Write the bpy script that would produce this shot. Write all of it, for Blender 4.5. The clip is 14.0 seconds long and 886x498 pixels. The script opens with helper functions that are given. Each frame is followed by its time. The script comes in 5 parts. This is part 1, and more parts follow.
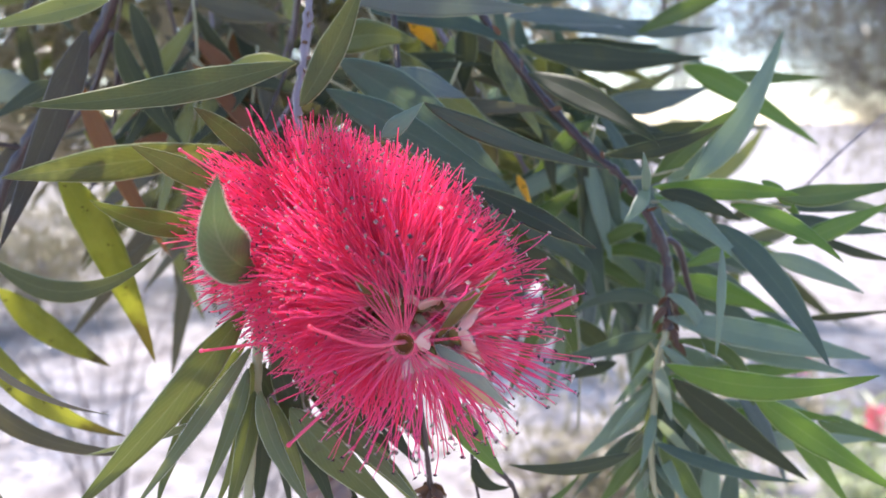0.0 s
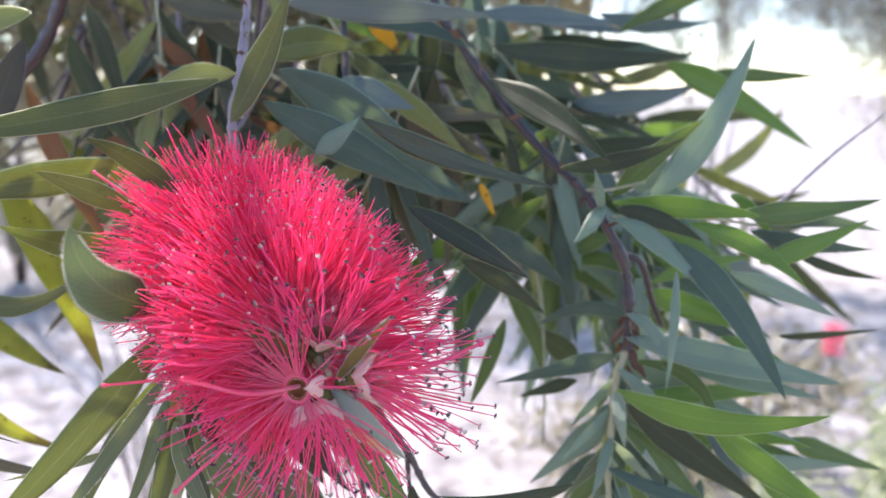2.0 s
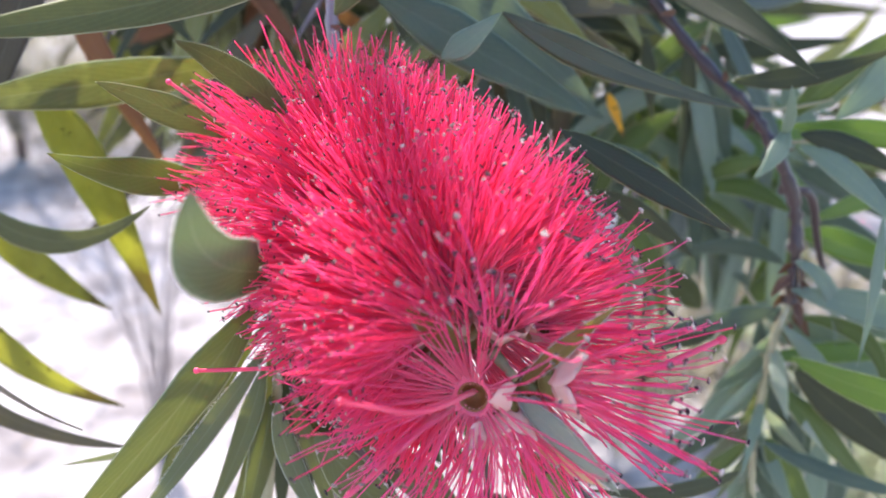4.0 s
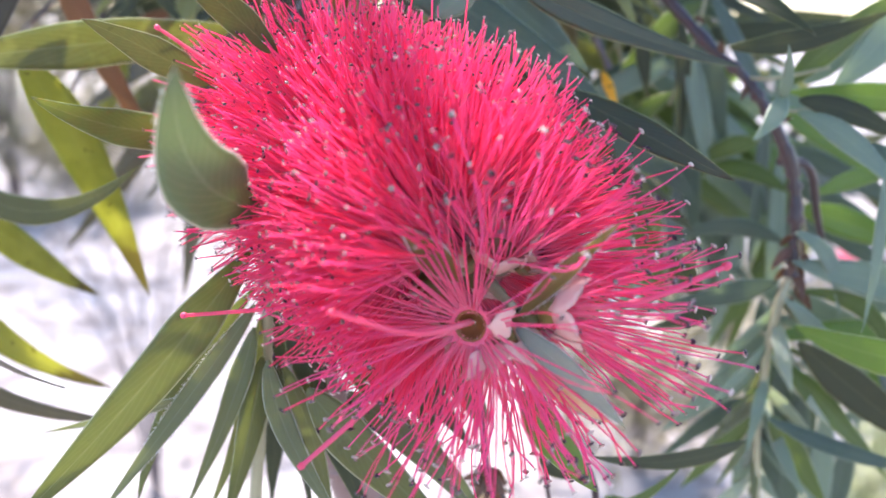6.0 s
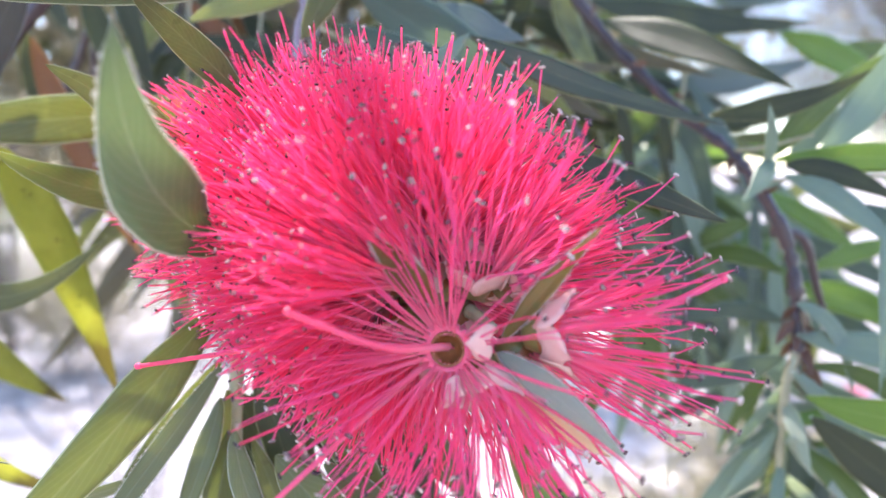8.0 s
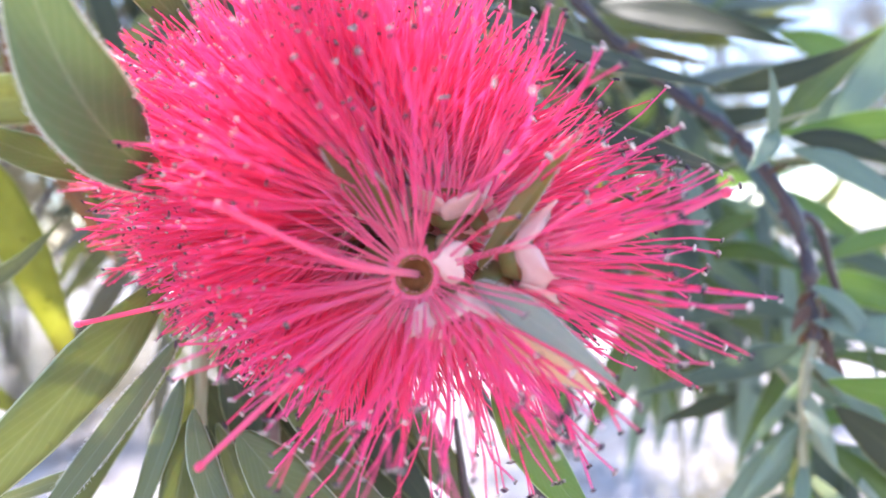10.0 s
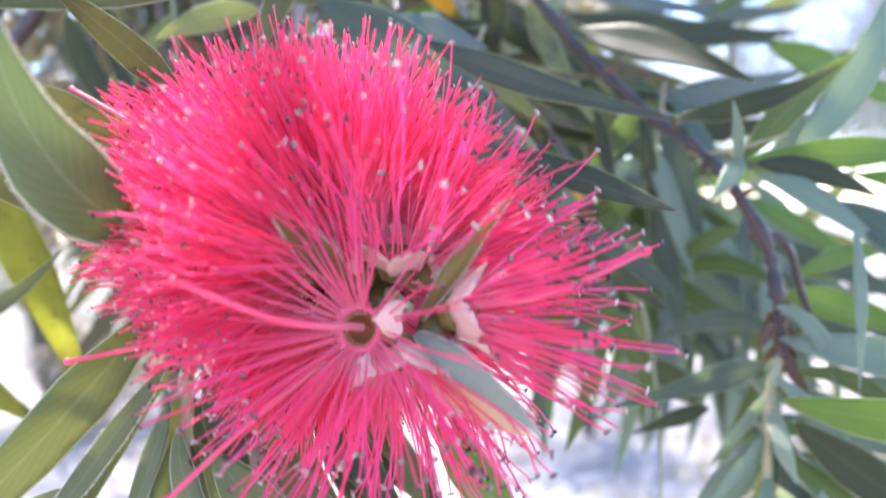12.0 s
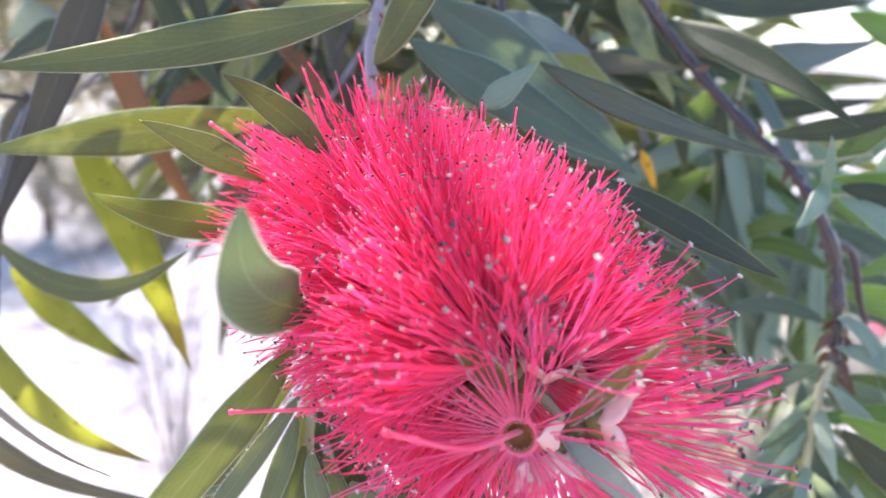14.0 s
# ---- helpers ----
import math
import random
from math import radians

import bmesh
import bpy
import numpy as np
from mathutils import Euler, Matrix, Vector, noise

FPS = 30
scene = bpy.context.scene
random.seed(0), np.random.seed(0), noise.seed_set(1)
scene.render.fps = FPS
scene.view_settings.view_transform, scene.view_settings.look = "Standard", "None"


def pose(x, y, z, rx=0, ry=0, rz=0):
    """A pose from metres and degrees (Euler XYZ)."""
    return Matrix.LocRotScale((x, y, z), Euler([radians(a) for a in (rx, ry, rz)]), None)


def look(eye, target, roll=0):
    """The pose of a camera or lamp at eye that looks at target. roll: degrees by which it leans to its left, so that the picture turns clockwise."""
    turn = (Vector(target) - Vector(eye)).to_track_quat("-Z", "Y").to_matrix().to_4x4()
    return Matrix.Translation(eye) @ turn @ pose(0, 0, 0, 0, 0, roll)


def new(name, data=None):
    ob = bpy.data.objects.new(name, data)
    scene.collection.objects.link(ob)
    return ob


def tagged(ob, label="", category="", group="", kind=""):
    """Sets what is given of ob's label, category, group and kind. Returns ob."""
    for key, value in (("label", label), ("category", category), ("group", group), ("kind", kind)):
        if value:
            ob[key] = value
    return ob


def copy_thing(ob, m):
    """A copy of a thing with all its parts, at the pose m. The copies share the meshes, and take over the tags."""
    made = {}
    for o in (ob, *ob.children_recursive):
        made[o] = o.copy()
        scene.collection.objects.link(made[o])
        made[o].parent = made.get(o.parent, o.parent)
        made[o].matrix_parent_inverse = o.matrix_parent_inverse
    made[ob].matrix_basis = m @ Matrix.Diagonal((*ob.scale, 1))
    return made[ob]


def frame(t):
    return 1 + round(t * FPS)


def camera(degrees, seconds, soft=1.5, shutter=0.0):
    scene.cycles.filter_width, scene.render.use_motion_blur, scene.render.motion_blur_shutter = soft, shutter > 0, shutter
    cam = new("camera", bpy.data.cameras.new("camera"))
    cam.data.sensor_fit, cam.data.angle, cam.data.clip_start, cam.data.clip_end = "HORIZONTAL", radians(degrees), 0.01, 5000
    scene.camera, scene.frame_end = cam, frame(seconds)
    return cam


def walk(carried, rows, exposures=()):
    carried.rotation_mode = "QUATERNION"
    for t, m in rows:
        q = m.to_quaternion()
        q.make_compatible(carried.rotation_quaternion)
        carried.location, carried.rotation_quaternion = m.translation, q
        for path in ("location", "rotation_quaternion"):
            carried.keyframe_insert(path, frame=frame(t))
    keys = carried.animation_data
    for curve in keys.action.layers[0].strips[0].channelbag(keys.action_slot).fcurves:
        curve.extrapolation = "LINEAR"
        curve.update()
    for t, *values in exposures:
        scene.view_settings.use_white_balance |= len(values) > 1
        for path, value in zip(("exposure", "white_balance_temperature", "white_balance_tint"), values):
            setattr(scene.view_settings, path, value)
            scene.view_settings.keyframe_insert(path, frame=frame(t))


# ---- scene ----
cam = camera(55.5, 14.0, soft=1.5, shutter=0.5)
cam.data.dof.use_dof = True
cam.data.dof.aperture_fstop = 22.0
PATH = [
    (0, (0.00624, 0.00813, 1.35190), (-0.00823, 0.50221, 1.27656), -0.20),
    (0.5, (0.00831, 0.00310, 1.34955), (-0.00769, 0.49694, 1.27301), -0.55),
    (1, (0.01609, 0.00296, 1.34725), (-0.00445, 0.49651, 1.26990), -0.22),
    (1.5, (0.02468, 0.00904, 1.35447), (-0.00331, 0.50166, 1.27354), -0.75),
    (2, (0.02586, 0.01727, 1.36075), (-0.01183, 0.50713, 1.26789), 0.01),
    (2.5, (0.00883, 0.02274, 1.36683), (-0.03272, 0.50149, 1.22873), 1.43),
    (3, (-0.00251, 0.03228, 1.36585), (-0.04088, 0.50808, 1.21706), 1.34),
    (3.5, (-0.00622, 0.03889, 1.36460), (-0.04171, 0.51438, 1.21412), 1.06),
    (4, (-0.00056, 0.04993, 1.36136), (-0.03669, 0.52301, 1.20360), 1.28),
    (6.5, (-0.00037, 0.04878, 1.34486), (-0.03122, 0.53360, 1.22655), 0.58),
    (7, (0.00073, 0.04720, 1.33929), (-0.02815, 0.54046, 1.26272), -0.04),
    (7.5, (0.00146, 0.04958, 1.33794), (-0.03024, 0.54516, 1.27973), -0.41),
    (10, (0.00447, 0.06113, 1.32280), (-0.03469, 0.55953, 1.31444), -2.26),
    (10.5, (0.00863, 0.06077, 1.32354), (-0.03778, 0.55843, 1.31004), -2.11),
    (11, (0.00645, 0.05918, 1.32271), (-0.04018, 0.55685, 1.31031), -2.94),
    (11.5, (0.01613, 0.05795, 1.32513), (-0.04161, 0.55440, 1.31099), -2.67),
    (12, (0.01231, 0.05491, 1.32916), (-0.04080, 0.55173, 1.31041), -2.29),
    (12.5, (0.01481, 0.05131, 1.34626), (-0.03816, 0.54178, 1.26480), -0.28),
    (13, (0.00796, 0.05759, 1.35569), (-0.02998, 0.53375, 1.20796), 1.71),
    (13.5, (-0.00290, 0.05548, 1.35652), (-0.05100, 0.53661, 1.22926), 1.99),
    (14, (-0.00297, 0.04995, 1.35659), (-0.05302, 0.53428, 1.24293), 1.20),
]
walk(cam, [(t, look(eye, target, roll)) for t, eye, target, roll in PATH],
     exposures=[(0.0, 1.50, 6330, 18), (1.5, 1.48, 6330, 18), (3.0, 1.62, 6380, 18), (4.0, 1.66, 6380, 18), (7.0, 1.98, 6280, 20), (10.0, 2.27, 6130, 20), (11.5, 2.25, 6130, 20), (12.5, 2.15, 6280, 20), (13.0, 2.14, 6280, 20), (14.0, 2.08, 6280, 20)])

# ---- light ----
SUN_AZ, SUN_EL = radians(-28.0), radians(52.0)
world = bpy.data.worlds.new("daylight")
scene.world = world
world.use_nodes = True
wn = world.node_tree.nodes
sky = wn.new("ShaderNodeTexSky")
sky.sky_type, sky.sun_disc = "NISHITA", False
sky.dust_density, sky.ozone_density = 0.1, 2.0
sky.sun_elevation, sky.sun_rotation = SUN_EL, SUN_AZ
wn["Background"].inputs[1].default_value = 0.15
world.node_tree.links.new(sky.outputs[0], wn["Background"].inputs[0])
sun_data = bpy.data.lights.new("sun", "SUN")
sun_data.energy, sun_data.angle, sun_data.color = 4.2, radians(0.5), (1.0, 0.94, 0.86)
sun = new("sun", sun_data)
sun_way = Vector((math.sin(SUN_AZ) * math.cos(SUN_EL), math.cos(SUN_AZ) * math.cos(SUN_EL), math.sin(SUN_EL)))
sun.matrix_world = look(sun_way * 20, (0, 0, 0))


# ---- materials ----
class Nodes:
    """A small wrapper to write node materials briefly."""

    def __init__(self, name):
        self.mat = bpy.data.materials.new(name)
        self.mat.use_nodes = True
        self.tree = self.mat.node_tree
        self.tree.nodes.clear()
        self.out = self.tree.nodes.new("ShaderNodeOutputMaterial")

    def add(self, kind, **values):
        node = self.tree.nodes.new("ShaderNode" + kind)
        for key, value in values.items():
            self.put(node, key.replace("_", " "), value)
        return node

    def put(self, node, key, value):
        slot = node.inputs[key]
        if isinstance(value, bpy.types.NodeSocket):
            self.tree.links.new(value, slot)
        else:
            slot.default_value = value

    def maths(self, op, a, b=0.0):
        node = self.tree.nodes.new("ShaderNodeMath")
        node.operation = op
        self.put(node, 0, a)
        self.put(node, 1, b)
        return node.outputs[0]

    def mix(self, fac, a, b):
        node = self.tree.nodes.new("ShaderNodeMix")
        node.data_type = "RGBA"
        self.put(node, 0, fac)
        self.put(node, 6, a)
        self.put(node, 7, b)
        return node.outputs[2]

    def ramp(self, fac, *stops):
        node = self.tree.nodes.new("ShaderNodeValToRGB")
        while len(node.color_ramp.elements) < len(stops):
            node.color_ramp.elements.new(0.5)
        for element, (place, colour) in zip(node.color_ramp.elements, stops):
            element.position, element.color = place, colour
        self.put(node, 0, fac)
        return node.outputs[0]

    def noise(self, where, scale, detail=3.0, rough=0.6):
        return self.add("TexNoise", Vector=where, Scale=scale, Detail=detail, Roughness=rough).outputs[0]

    def bump(self, height, strength, distance):
        return self.add("Bump", Height=height, Strength=strength, Distance=distance).outputs[0]

    def finish(self, shader):
        self.tree.links.new(shader, self.out.inputs[0])
        return self.mat


def rgb(r, g, b):
    return (r, g, b, 1.0)


def leaf_material(name, low, high, rim, clear=0.35, spots=0.0, patch=None, rough=0.42, fuzz=0.0, gloss=0.5):
    """Leaf skin: midrib, side veins, pale margin, blotches and light that shines through."""
    n = Nodes(name)
    uv = n.add("TexCoord").outputs["UV"]
    obj = n.add("TexCoord").outputs["Object"]
    split = n.add("SeparateXYZ", Vector=uv)
    across, along = split.outputs[0], split.outputs[1]
    off = n.maths("ABSOLUTE", n.maths("SUBTRACT", across, 0.5))
    pick = n.add("ObjectInfo").outputs["Random"]
    shift = n.add("VectorMath", Vector=obj)
    n.put(shift, 1, (0.3, 0.7, 0.1))
    where = shift.outputs[0]
    big = n.noise(where, 160.0, 2.0)
    fine = n.noise(where, 1400.0, 3.0)
    tone = n.maths("ADD", n.maths("MULTIPLY", pick, 0.55), n.maths("MULTIPLY", big, 0.6))
    colour = n.mix(n.maths("SUBTRACT", tone, 0.1), low, high)
    colour = n.mix(n.maths("MULTIPLY", n.maths("SUBTRACT", fine, 0.42), 0.9), colour, (high[0] * 1.2, high[1] * 1.15, high[2] * 0.9, 1.0))
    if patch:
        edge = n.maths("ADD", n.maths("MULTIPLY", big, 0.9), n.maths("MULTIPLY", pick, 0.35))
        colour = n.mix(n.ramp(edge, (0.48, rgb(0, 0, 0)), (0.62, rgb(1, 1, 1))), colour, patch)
    rib = n.ramp(off, (0.0, rgb(1, 1, 1)), (0.045, rgb(0, 0, 0)))
    slant = n.maths("SUBTRACT", n.maths("MULTIPLY", along, 46.0), n.maths("MULTIPLY", off, 26.0))
    vein = n.maths("MULTIPLY", n.maths("POWER", n.maths("ABSOLUTE", n.maths("SINE", slant)), 8.0), 0.03)
    colour = n.mix(n.maths("MULTIPLY", rib, 0.1), colour, rim)
    colour = n.mix(vein, colour, rim)
    margin = n.ramp(off, (0.46, rgb(0, 0, 0)), (0.48, rgb(1, 1, 1)))
    colour = n.mix(n.maths("MULTIPLY", margin, 0.7), colour, rim)
    if spots:
        freckle = n.ramp(n.noise(where, 520.0, 2.0), (0.66, rgb(0, 0, 0)), (0.71, rgb(1, 1, 1)))
        colour = n.mix(n.maths("MULTIPLY", freckle, spots), colour, rgb(0.035, 0.022, 0.012))
        end = n.ramp(n.maths("ADD", along, n.maths("MULTIPLY", n.maths("SUBTRACT", big, 0.5), 0.25)), (1.0 - 0.3 * spots, rgb(0, 0, 0)), (1.08 - 0.3 * spots, rgb(1, 1, 1)))
        colour = n.mix(n.maths("MULTIPLY", end, spots), colour, rgb(0.05, 0.03, 0.02))
    height = n.maths("ADD", n.maths("MULTIPLY", fine, 0.5), n.maths("ADD", n.maths("MULTIPLY", rib, -0.8), vein))
    normal = n.bump(height, 0.35, 0.00015)
    skin = n.add("BsdfPrincipled", Base_Color=colour, Roughness=rough, Normal=normal)
    n.put(skin, "Specular IOR Level", gloss)
    if fuzz:
        n.put(skin, "Sheen Weight", fuzz)
        n.put(skin, "Sheen Roughness", 0.4)
    through_light = n.mix(0.6, colour, (high[0] * 2.0 + 0.03, high[1] * 2.0 + 0.04, high[2] * 0.8, 1.0))
    if spots:
        through_light = n.mix(n.maths("MULTIPLY", n.maths("MAXIMUM", n.maths("MULTIPLY", freckle, 0.6), end), spots), through_light, rgb(0.06, 0.03, 0.012))
    glow = n.add("BsdfTranslucent", Color=through_light)
    both = n.add("MixShader", Fac=clear)
    n.put(both, 1, skin.outputs[0])
    n.put(both, 2, glow.outputs[0])
    return n.finish(both.outputs[0])


RIM = rgb(0.52, 0.53, 0.34)
olive = leaf_material("olive_leaf", rgb(0.06, 0.066, 0.02), rgb(0.096, 0.102, 0.032), RIM, 0.3, spots=0.25, patch=rgb(0.19, 0.195, 0.05))
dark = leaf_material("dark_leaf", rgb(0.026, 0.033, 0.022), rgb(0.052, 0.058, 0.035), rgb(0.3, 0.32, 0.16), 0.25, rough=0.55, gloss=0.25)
teal = leaf_material("blue_green_leaf", rgb(0.042, 0.068, 0.062), rgb(0.082, 0.113, 0.103), rgb(0.3, 0.36, 0.27), 0.32, rough=0.48, gloss=0.3)
blue = leaf_material("grey_blue_leaf", rgb(0.076, 0.1, 0.106), rgb(0.122, 0.15, 0.156), rgb(0.3, 0.35, 0.32), 0.2, rough=0.4, gloss=0.35)
pale = leaf_material("pale_blue_green_leaf", rgb(0.11, 0.16, 0.132), rgb(0.17, 0.228, 0.184), rgb(0.4, 0.46, 0.36), 0.25, rough=0.55)
green = leaf_material("green_leaf", rgb(0.05, 0.082, 0.02), rgb(0.082, 0.126, 0.032), RIM, 0.35)
fresh = leaf_material("fresh_green_leaf", rgb(0.072, 0.135, 0.022), rgb(0.112, 0.195, 0.034), rgb(0.48, 0.54, 0.3), 0.38)
hoary = leaf_material("downy_leaf", rgb(0.072, 0.09, 0.043), rgb(0.13, 0.144, 0.079), rgb(0.6, 0.6, 0.5), 0.3, rough=0.7, fuzz=0.6)
bud = leaf_material("young_olive_leaf", rgb(0.12, 0.105, 0.03), rgb(0.2, 0.165, 0.05), rgb(0.68, 0.5, 0.4), 0.4, fuzz=0.3)
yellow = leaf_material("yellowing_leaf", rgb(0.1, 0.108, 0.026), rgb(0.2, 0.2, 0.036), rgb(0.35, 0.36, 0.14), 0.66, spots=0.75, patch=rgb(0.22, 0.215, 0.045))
dry = leaf_material("dry_orange_leaf", rgb(0.36, 0.12, 0.015), rgb(0.75, 0.4, 0.03), rgb(0.7, 0.42, 0.1), 0.45, spots=0.7)
brown = leaf_material("red_brown_leaf", rgb(0.11, 0.04, 0.018), rgb(0.2, 0.085, 0.04), rgb(0.32, 0.2, 0.13), 0.25, gloss=0.25)
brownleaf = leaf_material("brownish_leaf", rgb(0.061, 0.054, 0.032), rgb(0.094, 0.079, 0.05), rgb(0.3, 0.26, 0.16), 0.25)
silk = leaf_material("silky_grey_leaf", rgb(0.16, 0.22, 0.19), rgb(0.3, 0.34, 0.29), rgb(0.6, 0.58, 0.5), 0.35, rough=0.5, fuzz=0.5)
fresh_cup = leaf_material("downy_edged_leaf", rgb(0.075, 0.12, 0.05), rgb(0.11, 0.155, 0.07), rgb(0.6, 0.62, 0.48), 0.12, rough=0.6, fuzz=0.1)
# Near-black olive: the shade lying on these leaves is put into the colour.
shaded_olive = leaf_material("shaded_olive_leaf", rgb(0.018, 0.023, 0.008), rgb(0.036, 0.042, 0.013), rgb(0.36, 0.38, 0.2), 0.06)
web = leaf_material("downy_pinkish_leaf", rgb(0.5, 0.36, 0.33), rgb(0.66, 0.56, 0.5), rgb(0.75, 0.7, 0.64), 0.6, rough=0.7, fuzz=0.5)
lowgreen = leaf_material("olive_green_leaf", rgb(0.07, 0.082, 0.026), rgb(0.105, 0.118, 0.038), rgb(0.52, 0.54, 0.38), 0.38, spots=0.2)
greyolive = leaf_material("grey_olive_leaf", rgb(0.072, 0.076, 0.034), rgb(0.104, 0.108, 0.05), rgb(0.4, 0.4, 0.26), 0.15, spots=0.2, rough=0.7, gloss=0.12)
scale_skin = leaf_material("bud_scale", rgb(0.06, 0.028, 0.02), rgb(0.15, 0.07, 0.045), rgb(0.2, 0.12, 0.08), 0.2)
slate = leaf_material("slate_leaf", rgb(0.032, 0.027, 0.024), rgb(0.058, 0.05, 0.046), rgb(0.2, 0.19, 0.19), 0.12, rough=0.6, gloss=0.18)


def underside_material():
    """The pale lower skin of a blade, which lets most of the light through."""
    n = Nodes("leaf_underside")
    obj = n.add("TexCoord").outputs["Object"]
    skin = n.add("BsdfPrincipled", Base_Color=n.mix(n.noise(obj, 900.0), rgb(0.24, 0.27, 0.17), rgb(0.34, 0.37, 0.25)), Roughness=0.6)
    glow = n.add("BsdfTranslucent", Color=rgb(0.92, 0.94, 0.78))
    both = n.add("MixShader", Fac=0.85)
    n.put(both, 1, skin.outputs[0])
    n.put(both, 2, glow.outputs[0])
    return n.finish(both.outputs[0])


underside = underside_material()


def bark_material(name, low, high, light, scale=700.0):
    n = Nodes(name)
    obj = n.add("TexCoord").outputs["Object"]
    stretch = n.add("Mapping", Vector=obj, Scale=(1.0, 1.0, 0.35)).outputs[0]
    coarse = n.noise(stretch, scale * 0.35, 4.0)
    fine = n.noise(stretch, scale * 3.0, 3.0)
    colour = n.mix(coarse, low, high)
    colour = n.mix(n.ramp(fine, (0.64, rgb(0, 0, 0)), (0.8, rgb(1, 1, 1))), colour, light)
    normal = n.bump(n.maths("ADD", coarse, n.maths("MULTIPLY", fine, 0.5)), 0.7, 0.0004)
    return n.finish(n.add("BsdfPrincipled", Base_Color=colour, Roughness=0.36, Specular_IOR_Level=0.7, Normal=normal).outputs[0])


bark = bark_material("purple_brown_bark", rgb(0.014, 0.006, 0.006), rgb(0.05, 0.022, 0.02), rgb(0.19, 0.125, 0.135))
grey_bark = bark_material("grey_lilac_bark", rgb(0.1, 0.06, 0.065), rgb(0.3, 0.25, 0.29), rgb(0.55, 0.5, 0.55))
dead_bark = bark_material("dead_brown_twig", rgb(0.08, 0.06, 0.058), rgb(0.19, 0.15, 0.145), rgb(0.3, 0.25, 0.24), 90.0)
dry_bark = bark_material("dry_pinkish_stem", rgb(0.13, 0.07, 0.06), rgb(0.26, 0.165, 0.145), rgb(0.36, 0.26, 0.23), 300.0)
shoot = bark_material("pale_downy_shoot", rgb(0.22, 0.21, 0.11), rgb(0.38, 0.36, 0.22), rgb(0.55, 0.53, 0.4))


def filament_material(name, root, middle, clear, reach=0.5):
    n = Nodes(name)
    uv = n.add("TexCoord").outputs["UV"]
    along = n.add("SeparateXYZ", Vector=uv).outputs[1]
    island = n.add("NewGeometry").outputs["Random Per Island"]
    pick = n.add("ObjectInfo").outputs["Random"]
    mixed = n.maths("FRACT", n.maths("ADD", island, pick))
    red = n.mix(mixed, middle, (middle[0] * 0.85 + 0.1, middle[1] * 1.4 + 0.005, middle[2] * 1.5, 1.0))
    colour = n.mix(n.ramp(along, (0.0, rgb(1, 1, 1)), (reach, rgb(0, 0, 0))), red, root)
    skin = n.add("BsdfPrincipled", Base_Color=colour, Roughness=0.42)
    glow = n.add("BsdfTranslucent", Color=colour)
    both = n.add("MixShader", Fac=clear)
    n.put(both, 1, skin.outputs[0])
    n.put(both, 2, glow.outputs[0])
    return n.finish(both.outputs[0])


crimson = filament_material("crimson_filament", rgb(0.98, 0.48, 0.61), rgb(0.97, 0.15, 0.295), 0.76, 0.58)
rose = filament_material("rose_filament", rgb(0.98, 0.42, 0.56), rgb(0.97, 0.165, 0.335), 0.76, 0.55)
style_red = filament_material("red_style", rgb(0.95, 0.4, 0.5), rgb(0.9, 0.12, 0.22), 0.5)


def anther_material():
    n = Nodes("anther")
    island = n.add("NewGeometry").outputs["Random Per Island"]
    pick = n.add("ObjectInfo").outputs["Random"]
    mixed = n.maths("FRACT", n.maths("ADD", island, pick))
    colour = n.ramp(mixed, (0.0, rgb(0.02, 0.01, 0.018)), (0.5, rgb(0.06, 0.025, 0.04)), (0.66, rgb(0.3, 0.2, 0.18)), (1.0, rgb(0.66, 0.54, 0.46)))
    grain = n.ramp(n.noise(n.add("TexCoord").outputs["Object"], 2600.0, 2.0), (0.5, rgb(0, 0, 0)), (0.62, rgb(1, 1, 1)))
    colour = n.mix(n.maths("MULTIPLY", grain, 0.45), colour, rgb(0.6, 0.5, 0.42))
    return n.finish(n.add("BsdfPrincipled", Base_Color=colour, Roughness=0.6, Specular_IOR_Level=0.15).outputs[0])


anther = anther_material()


def plain_material(name, low, high, scale, rough=0.55, clear=0.0):
    n = Nodes(name)
    obj = n.add("TexCoord").outputs["Object"]
    colour = n.mix(n.noise(obj, scale, 3.0), low, high)
    skin = n.add("BsdfPrincipled", Base_Color=colour, Roughness=rough, Normal=n.bump(n.noise(obj, scale * 4.0, 2.0), 0.3, 0.0002))
    if not clear:
        return n.finish(skin.outputs[0])
    glow = n.add("BsdfTranslucent", Color=colour)
    both = n.add("MixShader", Fac=clear)
    n.put(both, 1, skin.outputs[0])
    n.put(both, 2, glow.outputs[0])
    return n.finish(both.outputs[0])


petal_skin = plain_material("pale_pink_petal", rgb(0.84, 0.52, 0.48), rgb(0.92, 0.76, 0.67), 700.0, 0.5, 0.5)
cup_skin = plain_material("olive_cup", rgb(0.09, 0.085, 0.022), rgb(0.22, 0.19, 0.06), 900.0, 0.35)
down_skin = plain_material("white_down", rgb(0.7, 0.66, 0.6), rgb(0.85, 0.82, 0.75), 900.0, 0.7, 0.5)
cup_inside = plain_material("red_brown_cup_inside", rgb(0.14, 0.045, 0.014), rgb(0.28, 0.105, 0.03), 900.0, 0.5)
collar_skin = plain_material("pink_collar", rgb(0.95, 0.17, 0.31), rgb(0.97, 0.27, 0.42), 1200.0, 0.5, 0.55)
axis_skin = plain_material("downy_axis", rgb(0.16, 0.1, 0.06), rgb(0.36, 0.2, 0.15), 900.0, 0.8)


